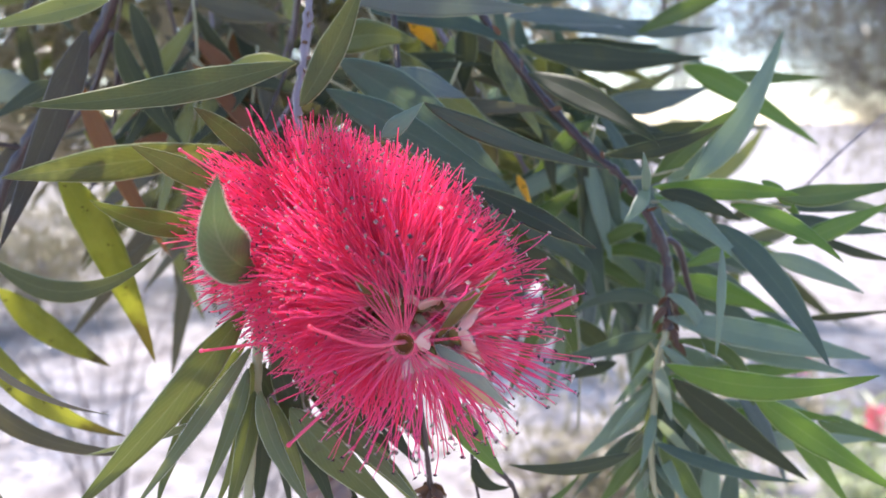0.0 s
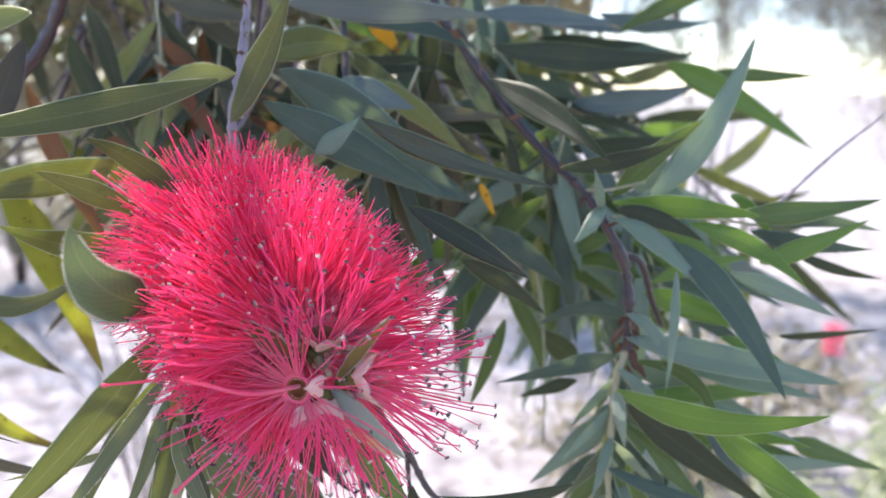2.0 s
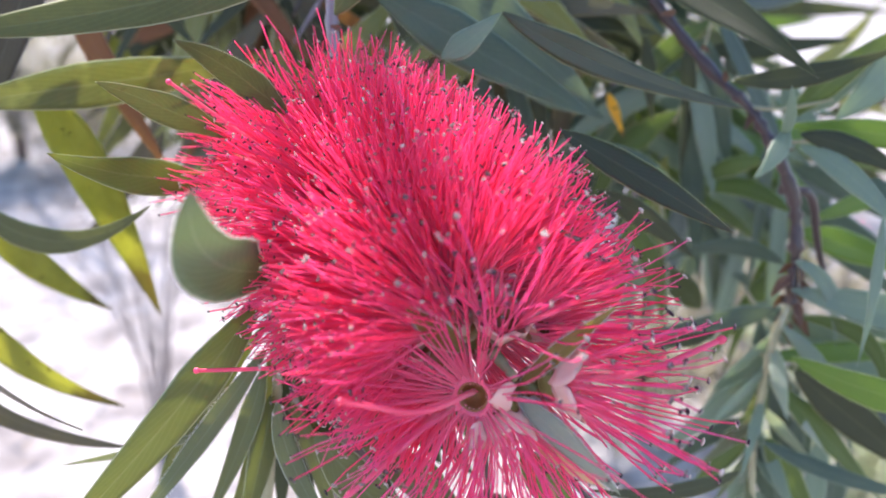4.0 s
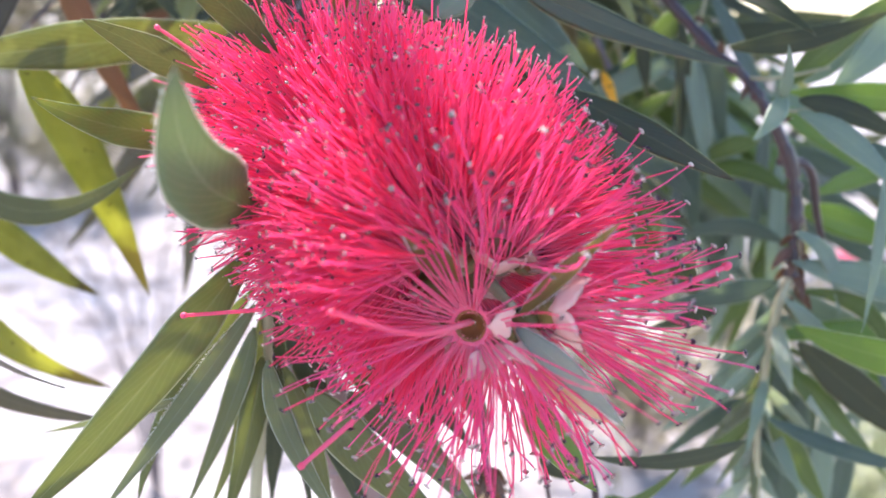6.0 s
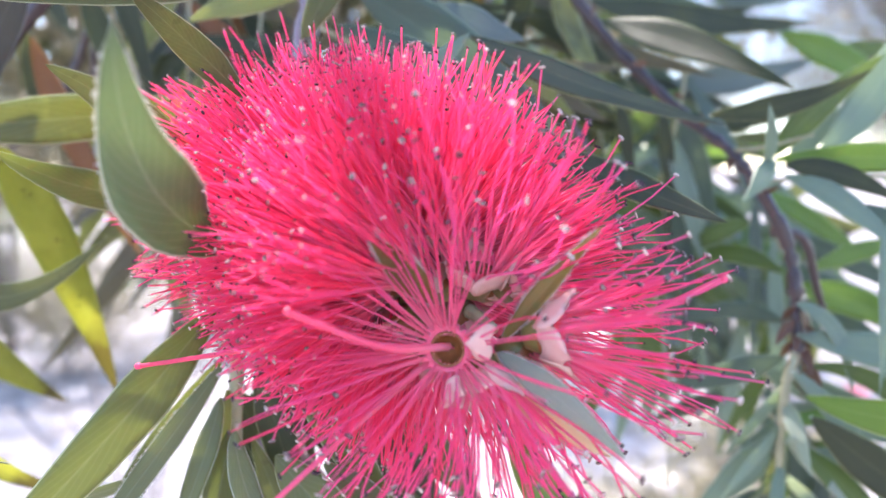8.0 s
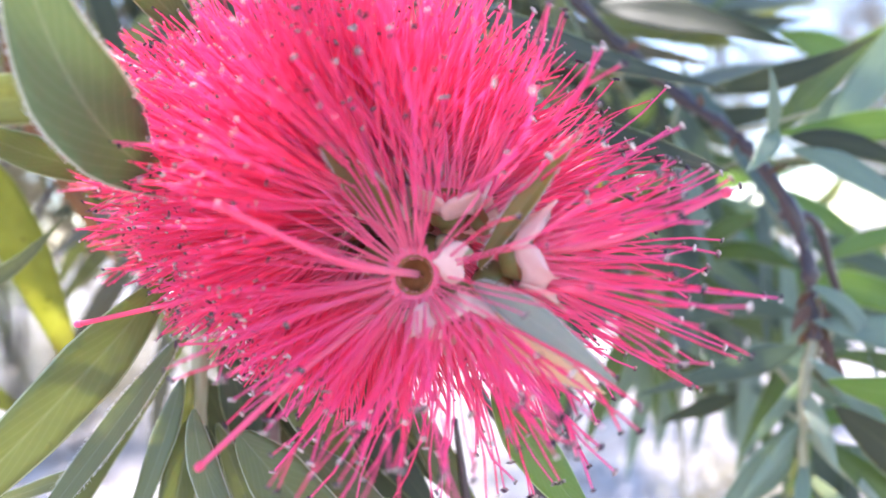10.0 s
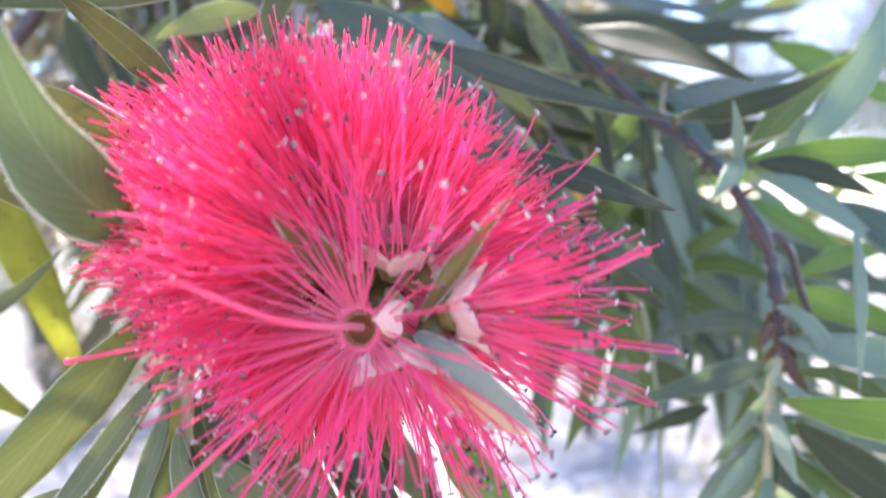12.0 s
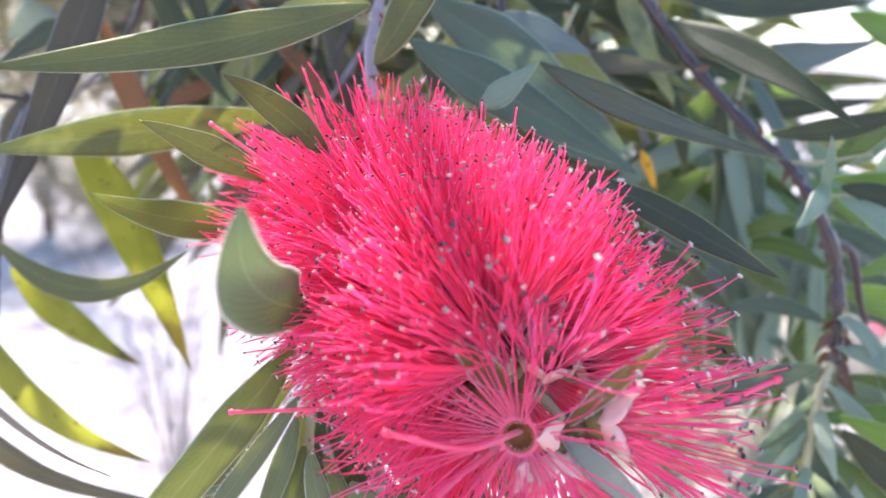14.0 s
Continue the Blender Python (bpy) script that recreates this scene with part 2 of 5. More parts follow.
def ground_material():
    n = Nodes("sunlit_pale_ground")
    obj = n.add("TexCoord").outputs["Object"]
    coarse = n.ramp(n.noise(obj, 4.0, 3.0), (0.35, rgb(0, 0, 0)), (0.65, rgb(1, 1, 1)))
    fine = n.noise(obj, 7.0, 2.0)
    colour = n.mix(coarse, rgb(0.2, 0.175, 0.165), rgb(0.42, 0.385, 0.37))
    colour = n.mix(n.ramp(fine, (0.5, rgb(0, 0, 0)), (0.75, rgb(1, 1, 1))), colour, rgb(0.12, 0.1, 0.094))
    return n.finish(n.add("BsdfPrincipled", Base_Color=colour, Roughness=0.9, Normal=n.bump(fine, 0.15, 0.01)).outputs[0])


ground_skin = ground_material()
litter_skin = plain_material("dry_leaf_litter", rgb(0.17, 0.13, 0.1), rgb(0.36, 0.3, 0.25), 40.0, 0.8, 0.2)


# ---- mesh helpers ----
def mesh_of(name, verts, faces, uvs=None, slots=None):
    me = bpy.data.meshes.new(name)
    me.from_pydata([tuple(v) for v in verts], [], faces)
    if uvs:
        layer = me.uv_layers.new(name="UVMap")
        loops = np.empty(len(me.loops), dtype=np.int32)
        me.loops.foreach_get("vertex_index", loops)
        layer.data.foreach_set("uv", np.asarray(uvs, dtype=np.float32)[loops].ravel())
    if slots:
        me.polygons.foreach_set("material_index", slots)
    me.polygons.foreach_set("use_smooth", [True] * len(me.polygons))
    me.update()
    return me


def part(name, me, mats, parent, label="", m=None):
    """Links a mesh as one part under a thing or a part."""
    ob = new(name, me)
    if not me.materials:
        for mat in mats if isinstance(mats, (list, tuple)) else [mats]:
            me.materials.append(mat)
    ob.parent = parent
    if m is not None:
        ob.matrix_basis = m
    return tagged(ob, label)


def thing(name, place, label, category, group="", kind=""):
    ob = new(name)
    ob.location = place
    ob.empty_display_size = 0.01
    return tagged(ob, label, category, group, kind)


def rings(points, radii, sides, closed=True):
    """Vertices, faces and uvs of a tube along points."""
    verts, faces, uvs = [], [], []
    side = None
    n = len(points)
    for i, p in enumerate(points):
        way = (points[min(i + 1, n - 1)] - points[max(i - 1, 0)]).normalized()
        if side is None:
            side = way.orthogonal().normalized()
        side = (side - way * side.dot(way)).normalized()
        up = way.cross(side)
        for k in range(sides):
            a = 2 * math.pi * k / sides
            verts.append(p + (side * math.cos(a) + up * math.sin(a)) * radii[i])
            uvs.append((k / sides, i / (n - 1)))
    for i in range(n - 1):
        for k in range(sides):
            a, b = i * sides + k, i * sides + (k + 1) % sides
            faces.append((a, b, b + sides, a + sides))
    if closed:
        faces.append(tuple(range(sides - 1, -1, -1)))
        faces.append(tuple(range((n - 1) * sides, n * sides)))
    return verts, faces, uvs


def smooth_line(points, steps):
    """A Catmull-Rom line through the points."""
    pts = [Vector(p) for p in points]
    pts = [pts[0] * 2 - pts[1]] + pts + [pts[-1] * 2 - pts[-2]]
    out = []
    for i in range(1, len(pts) - 2):
        a, b, c, d = pts[i - 1:i + 3]
        for k in range(steps):
            t = k / steps
            out.append(0.5 * (2 * b + (c - a) * t + (2 * a - 5 * b + 4 * c - d) * t * t + (3 * b - a - 3 * c + d) * t ** 3))
    out.append(pts[-2])
    return out


def stem(parent, points, r0, r1, mat, name="stem", knots=0.25, label=""):
    """A slightly knotty tapering stem, given by world points."""
    base = parent.matrix_basis.translation
    line = [p - base for p in smooth_line(points, 9)]
    n = len(line)
    radii = [(r0 + (r1 - r0) * i / (n - 1)) * (1 + knots * (random.random() - 0.5) + (0.35 * knots if i % 7 == 0 else 0)) for i in range(n)]
    verts, faces, uvs = rings(line, radii, 9)
    return part(name, mesh_of(name, verts, faces, uvs), mat, parent, label)


FACING = Vector((0.02, -1.0, 0.18)).normalized()


def leaf_mesh(base, mid, tip, width, roll, fold=0.16, curl=0.0, steps=16, sides=6, thick=0.00028):
    """A lance-shaped blade with a keel, a wavy margin and thickness, in the place of its base."""
    b, m, t = Vector((0, 0, 0)), Vector(mid) - Vector(base), Vector(tip) - Vector(base)
    ctrl = m * 2 - t * 0.5
    phase = random.random() * 6.3
    uvs, slots = [], []
    top, low = [], []
    for i in range(steps + 1):
        s = i / steps
        p = 2 * s * (1 - s) * ctrl + s * s * t
        way = (2 * (1 - 2 * s) * ctrl + 2 * s * t)
        way.normalize()
        face = FACING - way * FACING.dot(way)
        face.normalize()
        side = way.cross(face)
        turn = roll + 0.22 * math.sin(2.2 * s + phase)
        ca, sa = math.cos(turn), math.sin(turn)
        side, face = side * ca + face * sa, face * ca - side * sa
        grow = min(1.0, 1.06 * (s / 0.32) ** 0.7 if s < 0.32 else 1.06) * min(1.0, ((1 - s) / 0.52) ** 0.8)
        half = 0.5 * width * grow + 0.00025 * (1 - s)
        half *= 1 + 0.035 * math.sin(9 * s + phase)
        for k in range(sides + 1):
            u = 2 * k / sides - 1
            lift = fold * abs(u) * half + curl * u * u * half + 0.05 * half * math.sin(14 * s + phase + u) * abs(u)
            q = p + side * (u * half) + face * lift
            edge = thick * (1 - 0.85 * abs(u)) * (0.4 + 0.6 * (1 - s))
            top.append(q + face * edge)
            low.append(q - face * edge)
            uvs.append((k / sides, s))
    w = sides + 1
    count = len(top)
    faces = []
    for i in range(steps):
        for k in range(sides):
            a = i * w + k
            faces.append((a, a + 1, a + w + 1, a + w))
            faces.append((count + a, count + a + w, count + a + w + 1, count + a + 1))
            slots += [0, 1]
        for k, flip in ((0, 0), (sides, 1)):
            a = i * w + k
            quad = (a, a + w, count + a + w, count + a)
            faces.append(quad[::-1] if flip else quad)
            slots.append(0)
    return mesh_of("leaf", top + low, faces, uvs + uvs, slots)


def leaf(parent, base, mid, tip, width, mat, roll=None, fold=0.16, curl=0.0, label=""):
    """One leaf of a branch, from its base over its middle to its tip, in world metres."""
    if roll is None:
        roll = random.uniform(-0.5, 0.5)
    me = leaf_mesh(base, mid, tip, width / math.cos(roll), roll, fold, curl)
    return part("leaf", me, [mat, underside], parent, label, Matrix.Translation(Vector(base) - parent.matrix_basis.translation))


# ---- the ground and the far distance ----
def ground_sheet():
    verts, faces = [], []
    for ring in (0.0, 1.0, 3.0, 8.0, 20.0, 60.0, 400.0):
        for k in range(32):
            a = 2 * math.pi * k / 32
            bumpy = 0.03 * math.sin(3 * a + ring) if 1 < ring < 60 else 0.0
            verts.append((ring * math.cos(a), ring * math.sin(a), bumpy))
    for i in range(6):
        for k in range(32):
            a, b = i * 32 + k, i * 32 + (k + 1) % 32
            faces.append((a, b, b + 32, a + 32))
    me = mesh_of("ground", verts, faces)
    me.materials.append(ground_skin)
    ob = new("ground", me)
    tagged(ob, "pale sunlit ground strewn with dry leaves", "ground", kind="structure")


ground_sheet()


def scatter_leaves(name, count, spot, size, flat=False):
    """One mesh of many small bent blades at the places that spot() gives."""
    verts, faces = [], []
    for _ in range(count):
        p = Vector(spot())
        way = Vector((random.gauss(0, 1), random.gauss(0, 1), random.gauss(0, 0.15 if flat else 0.8))).normalized()
        side = way.cross(Vector((random.gauss(0, 0.4), random.gauss(0, 0.4), 1))).normalized()
        up = side.cross(way)
        ln = size * random.uniform(0.6, 1.3)
        wd = ln * 0.075
        i = len(verts)
        verts += [p, p + way * ln * 0.5 + side * wd + up * ln * 0.05, p + way * ln, p + way * ln * 0.5 - side * wd + up * ln * 0.05]
        faces += [(i, i + 1, i + 2, i + 3)]
    return mesh_of(name, verts, faces)


def litter():
    def spot():
        a, r = random.uniform(0.6, 2.5), random.uniform(1.2, 7.0)
        return (r * math.cos(a), r * math.sin(a), 0.035 + random.random() * 0.03)
    me = scatter_leaves("leaf_litter", 1500, spot, 0.09, True)
    me.materials.append(litter_skin)
    tagged(new("leaf_litter", me), "brown dry leaves lying on the pale ground", "leaf litter", kind="stuff")


litter()


def far_shrub(place, height, spread, mat, bare, label):
    """A shrub in the distance: forked stems and a loose crown of small leaves."""
    ob = thing("shrub", place, label, "shrub", "shrubs in the distance")
    tips = []
    for k in range(5):
        a = random.uniform(0, 6.28)
        reach = spread * random.uniform(0.35, 1.0)
        top = Vector((reach * math.cos(a), reach * math.sin(a), height * random.uniform(0.55, 1.0)))
        line = [Vector(place), Vector(place) + Vector((top.x * 0.25, top.y * 0.25, top.z * 0.6)), Vector(place) + top]
        stem(ob, line, 0.009 * height, 0.002 * height, bark, "trunk" if k == 0 else "limb")
        tips += [top * random.uniform(0.4, 1.05) for _ in range(12)]

    def spot():
        c = random.choice(tips)
        return c + Vector((random.gauss(0, 1), random.gauss(0, 1), random.gauss(0, 1))) * spread * 0.17
    part("crown", scatter_leaves("crown", bare, spot, 0.07), mat, ob)


far_shrub((-3.9, 5.4, 0.0), 2.4, 0.9, green, 5200, "loose green shrub standing on pale ground")
far_shrub((0.3, 5.0, 0.0), 2.6, 1.2, olive, 6400, "olive green shrub standing on pale ground")
far_shrub((-3.4, 5.6, 0.0), 3.0, 1.4, green, 7200, "broad green shrub standing on pale ground")
# Added shade caster, hidden behind the flower, that darkens the ground lower right.
far_shrub((0.25, 7.0, 0.0), 4.2, 1.7, olive, 9000, "tall olive green shrub added out of sight to shade the pale ground")
far_shrub((4.0, 6.5, 0.0), 2.6, 1.4, brownleaf, 6000, "dry brown shrub standing on pale ground")


def dry_shrub(place, height, spread, count, label, thick=0.004, low=-0.6, leaves=0, lean=0.0):
    """A leafless twiggy shrub: some forked stems and a haze of thin bent twigs."""
    ob = thing("dry_shrub", place, label, "shrub", "dry twiggy shrubs")
    foot, limbs = Vector(place), []
    for k in range(6):
        a = 1.05 * k + random.uniform(-0.4, 0.4)
        reach = spread * random.uniform(0.3, 0.9)
        top = Vector((lean + reach * math.cos(a), reach * math.sin(a), height * random.uniform(0.7, 1.0)))
        mid = Vector((top.x * 0.3, top.y * 0.3, top.z * 0.55))
        stem(ob, [foot - Vector((0, 0, 0.02)), foot + mid, foot + top], thick * 1.6, thick * 0.4, dead_bark, "limb", 0.3)
        limbs.append((mid, top))
    verts, faces, uvs = [], [], []
    for _ in range(count):
        mid, top = random.choice(limbs)
        p = mid.lerp(top, random.uniform(low, 1.0)) * random.uniform(0.85, 1.0)
        way = (Vector((p.x, p.y, 0.12)).normalized() + Vector((random.gauss(0, 0.6), random.gauss(0, 0.6), random.gauss(0.2, 0.5)))).normalized()
        ln = spread * random.uniform(0.2, 0.6)
        bow = Vector((random.gauss(0, 0.1), random.gauss(0, 0.1), random.gauss(0, 0.1))) * ln
        i = len(verts)
        r = thick * random.uniform(0.12, 0.4)
        v, f, u = rings([p, p + way * ln * 0.5 + bow, p + way * ln], [r, r * 0.8, r * 0.4], 3, False)
        verts += v
        uvs += u
        faces += [tuple(i + k for k in q) for q in f]
    twigs = part("twig", mesh_of("twig", verts, faces, uvs), dead_bark, ob)
    tagged(twigs, kind="stuff")
    if leaves:
        def spot():
            mid, top = random.choice(limbs)
            return mid.lerp(top, random.uniform(0.35, 1.1)) + Vector((random.gauss(0, 1), random.gauss(0, 1), random.gauss(0, 0.6))) * spread * 0.28
        tagged(part("crown", scatter_leaves("crown", leaves, spot, 0.09), brownleaf, ob), kind="stuff")


dry_shrub((4.05, 5.9, 0.0), 2.9, 1.3, 1500, "tall leaning twiggy brown-grey shrub standing on pale ground", 0.007, 0.3, 6000, -1.5)
dry_shrub((3.5, 6.6, 0.0), 3.2, 1.5, 1500, "tall twiggy brown-grey shrub standing on pale ground", 0.007, 0.3, 6000)
dry_shrub((1.5, 6.4, 0.0), 3.0, 1.2, 1500, "tall twiggy brown-grey shrub standing on pale ground", 0.007, 0.3, 4000)
for x, y, tall, wide in ((-0.62, 2.5, 0.35, 0.3), (-0.95, 3.3, 0.6, 0.4), (0.25, 2.6, 0.4, 0.3), (-0.95, 2.1, 1.15, 0.45)):
    dry_shrub((x, y, 0.0), tall, wide, 170, "low dry brown twiggy shrub on the pale ground")
# Two added shrubs whose brown stands in for shaded ground at lower right.
for x, y, tall, wide in ((0.44, 2.35, 0.42, 0.36), (0.85, 2.9, 0.5, 0.4)):
    dry_shrub((x, y, 0.0), tall, wide, 260, "low brown leafy shrub on the pale ground", leaves=1100)
for x, y, tall, wide in ((-3.3, 6.4, 0.9, 0.8), (-2.4, 7.0, 0.8, 0.8), (-1.6, 6.2, 0.7, 0.7), (-2.9, 5.4, 0.6, 0.6)):
    dry_shrub((x, y, 0.0), tall, wide, 300, "low brown leafy shrub on the pale ground", leaves=3000)


# ---- the flowering shrub: branches with their leaves ----
right = thing("leafy_branch", (0.0531, 0.2010, 1.3030), "purple-brown branch with narrow green and blue-green leaves beside the red flower", "branch")
stem(right, [(0.004, 0.2235, 1.392), (0.0094, 0.2220, 1.3784), (0.0171, 0.2200, 1.3673), (0.0266, 0.2160, 1.3549), (0.0364, 0.2110, 1.3441), (0.0425, 0.2080, 1.3387), (0.0479, 0.2060, 1.3311), (0.0524, 0.2050, 1.3218), (0.0535, 0.2030, 1.3114), (0.0531, 0.2010, 1.3030)], 0.0009, 0.00125, bark, knots=0.6)
stem(right, [(0.0531, 0.2010, 1.3040), (0.0506, 0.1990, 1.2974), (0.0499, 0.1990, 1.2864), (0.0495, 0.1980, 1.2743), (0.0508, 0.1970, 1.2606), (0.051, 0.197, 1.245)], 0.0009, 0.0006, shoot, "young_shoot", label="pale downy young shoot")
stem(right, [(0.0500, 0.2060, 1.3240), (0.0560, 0.2075, 1.3225), (0.0596, 0.2100, 1.3127), (0.0625, 0.212, 1.306)], 0.0009, 0.0006, bark, "side_twig")
stem(right, [(0.0430, 0.2080, 1.3385), (0.0480, 0.2050, 1.3390), (0.0560, 0.2040, 1.3410)], 0.0004, 0.00025, shoot, "side_twig")
stem(right, [(0.049, 0.205, 1.333), (0.062, 0.203, 1.334), (0.080, 0.202, 1.332)], 0.0004, 0.0003, shoot, "side_twig")
flower_stem = thing("flowering_stem", (-0.0263, 0.1760, 1.3423), "grey-lilac stem with olive leaves that carries the red flower", "branch")
stem(flower_stem, [(-0.026, 0.193, 1.400), (-0.0267, 0.1900, 1.3805), (-0.0275, 0.1860, 1.3663), (-0.0286, 0.1820, 1.3547), (-0.0263, 0.1790, 1.3423), (-0.0208, 0.1750, 1.3287)], 0.00095, 0.0009, grey_bark, knots=0.7)
lower = thing("leafy_shoot", (-0.0308, 0.1580, 1.3206), "downy shoot with long olive leaves hanging below the red flower", "branch")
stem(lower, [(-0.024, 0.170, 1.3285), (-0.0308, 0.1580, 1.3206), (-0.0324, 0.1580, 1.3099), (-0.0332, 0.1580, 1.2989), (-0.0356, 0.1580, 1.2786), (-0.036, 0.158, 1.262)], 0.0011, 0.0008, shoot)
stem(lower, [(-0.0300, 0.166, 1.300), (-0.027, 0.170, 1.288), (-0.0246, 0.1700, 1.2815), (-0.0213, 0.1700, 1.2729), (-0.017, 0.170, 1.255)], 0.0034, 0.0048, dry_bark, "side_stem", 0.4, label="dry pinkish brown stem")
stem(lower, [(-0.0034, 0.1695, 1.2990), (-0.0020, 0.1700, 1.2861), (-0.0009, 0.1700, 1.2771), (0.0016, 0.1700, 1.2718), (0.006, 0.170, 1.245)], 0.0005, 0.0008, bark, "side_twig", 0.5, label="dark dry twig")
stem(lower, [(-0.0010, 0.1690, 1.3040), (0.0067, 0.1720, 1.2910), (0.0108, 0.1720, 1.2830), (0.0161, 0.1720, 1.2764), (0.0168, 0.1720, 1.2640)], 0.0007, 0.0005, bark, "side_twig", 0.5)
stem(lower, [(0.0067, 0.1720, 1.2910), (0.0078, 0.1715, 1.2800), (0.0105, 0.1710, 1.2660)], 0.0005, 0.0003, bark, "side_twig", 0.5)
back = thing("leafy_branch", (-0.0102, 0.2050, 1.3715), "thin purple twigs with dark blue-green leaves behind the red flower", "branch")
stem(back, [(-0.012, 0.207, 1.392), (-0.0102, 0.2050, 1.3715), (-0.0091, 0.2000, 1.3636), (-0.0061, 0.2000, 1.3579), (0.004, 0.202, 1.345)], 0.0008, 0.0005, bark, knots=0.45)
stem(back, [(-0.008, 0.252, 1.392), (-0.0028, 0.2500, 1.3788), (0.0067, 0.2500, 1.3633), (0.0132, 0.2500, 1.3538), (0.024, 0.248, 1.335), (0.030, 0.246, 1.31)], 0.0010, 0.0006, grey_bark, "side_stem", knots=0.45)
stem(back, [(0.0275, 0.245, 1.325), (0.034, 0.235, 1.312), (0.036, 0.226, 1.292), (0.036, 0.225, 1.270)], 0.0004, 0.0003, shoot, "side_twig")
left = thing("leafy_branch", (-0.0748, 0.2100, 1.3852), "dark purple branch with hanging yellow, brown and slate leaves", "branch")
stem(left, [(-0.070, 0.211, 1.395), (-0.0748, 0.2100, 1.3852), (-0.0810, 0.2100, 1.3723), (-0.0897, 0.2080, 1.3605), (-0.0982, 0.2050, 1.3459), (-0.1034, 0.2030, 1.3354), (-0.1066, 0.2000, 1.3170), (-0.108, 0.198, 1.295)], 0.0016, 0.0012, bark, knots=0.3)
stem(left, [(-0.0982, 0.2050, 1.3459), (-0.1034, 0.200, 1.347), (-0.110, 0.196, 1.346)], 0.0006, 0.0004, bark, "side_twig")
bare_twig = thing("bare_twig", (0.0978, 0.2400, 1.3337), "thin bare grey twig sticking out of the leaves", "twig")
stem(bare_twig, [(0.090, 0.236, 1.328), (0.0978, 0.2400, 1.3337), (0.113, 0.25, 1.3445), (0.1288, 0.2600, 1.3543), (0.135, 0.264, 1.360)], 0.0005, 0.0002, grey_bark)
tip = thing("leafy_tip", (0.0005, 0.1275, 1.3220), "silky young leaves growing from the end of the red flower", "shoot")
stem(tip, [(-0.0012, 0.1330, 1.3222), (0.0012, 0.1290, 1.3212)], 0.0007, 0.0004, shoot)


def bract(parent, place, way, size):
    """A dry brown bud scale at the foot of the new shoot."""
    p, w = Vector(place), Vector(way).normalized() * size
    me = leaf_mesh(p, p + w * 0.5 + Vector((0, 0, size * 0.08)), p + w, size * 0.32, random.uniform(-0.8, 0.8), 0.3, 0.3, 6, 4, 0.0002)
    part("bract", me, [scale_skin, underside], parent, "dry brown bud scale", Matrix.Translation(p - parent.matrix_basis.translation))


for k in range(16):
    a = 2.4 * k
    bract(right, (0.0533 + 0.0008 * math.cos(a), 0.2015 + 0.0008 * math.sin(a), 1.3120 - 0.0008 * k), (math.cos(a) * 0.6, math.sin(a) * 0.6, -0.8), random.uniform(0.003, 0.006))
for k in range(18):
    a = 2.4 * k
    bract(lower, (-0.0009 + 0.0005 * math.cos(a), 0.1700 + 0.0005 * math.sin(a), 1.2792 - 0.00022 * k), (math.cos(a) * 0.8, math.sin(a) * 0.8, random.uniform(-1.6, 0.2)), random.uniform(0.0022, 0.0044))
for k in range(9):
    s = k / 8
    a = 2.4 * k
    bract(right, Vector((0.0094, 0.2205, 1.3784)).lerp(Vector((0.0479, 0.2048, 1.3311)), s), (math.cos(a) * 0.7, -0.3, math.sin(a) * 0.7), random.uniform(0.002, 0.0035))

downy = []
# right
leaf(right, (-0.0223, 0.2000, 1.3790), (0.0003, 0.2000, 1.3776), (0.0225, 0.2000, 1.3759), 0.0055, blue)
leaf(right, (0.0177, 0.2500, 1.3806), (0.0350, 0.2500, 1.3801), (0.0547, 0.2500, 1.3777), 0.0057, blue)
leaf(right, (0.0211, 0.2400, 1.3717), (0.0471, 0.2550, 1.3689), (0.0793, 0.2700, 1.3709), 0.0074, dark)
leaf(right, (0.0848, 0.2800, 1.3893), (0.0702, 0.2800, 1.3843), (0.0568, 0.2800, 1.3769), 0.0049, green)
leaf(right, (0.0209, 0.2150, 1.3630), (0.0345, 0.2000, 1.3559), (0.0455, 0.1830, 1.3470), 0.0058, dark)
leaf(right, (0.0448, 0.2700, 1.3572), (0.0620, 0.2700, 1.3575), (0.0806, 0.2700, 1.3622), 0.0072, blue)
leaf(right, (0.0421, 0.2500, 1.3450), (0.0565, 0.2500, 1.3461), (0.0755, 0.2500, 1.3486), 0.0045, dark)
leaf(right, (0.0710, 0.2700, 1.3681), (0.0892, 0.2700, 1.3596), (0.1140, 0.2700, 1.3437), 0.0069, fresh)
leaf(right, (0.0850, 0.2800, 1.3661), (0.1009, 0.2800, 1.3649), (0.1181, 0.2800, 1.3650), 0.0039, green)
leaf(right, (0.0573, 0.2050, 1.3375), (0.0695, 0.2070, 1.3521), (0.0792, 0.2100, 1.3725), 0.0063, pale)
leaf(right, (0.0488, 0.2050, 1.3372), (0.0582, 0.2050, 1.3469), (0.0681, 0.2050, 1.3546), 0.0044, green)
leaf(right, (0.0557, 0.2150, 1.3374), (0.0610, 0.2150, 1.3419), (0.0666, 0.2150, 1.3473), 0.0036, pale)
leaf(right, (0.0484, 0.2000, 1.3369), (0.0646, 0.1930, 1.3368), (0.0760, 0.1860, 1.3362), 0.0044, fresh)
leaf(right, (0.0758, 0.2000, 1.3350), (0.0884, 0.2000, 1.3352), (0.1046, 0.2000, 1.3381), 0.0046, green)
leaf(right, (0.0642, 0.1950, 1.3333), (0.0762, 0.1900, 1.3291), (0.0854, 0.1850, 1.3220), 0.0037, fresh)
leaf(right, (0.0803, 0.2000, 1.3242), (0.0902, 0.2000, 1.3279), (0.1024, 0.2000, 1.3337), 0.0041, fresh)
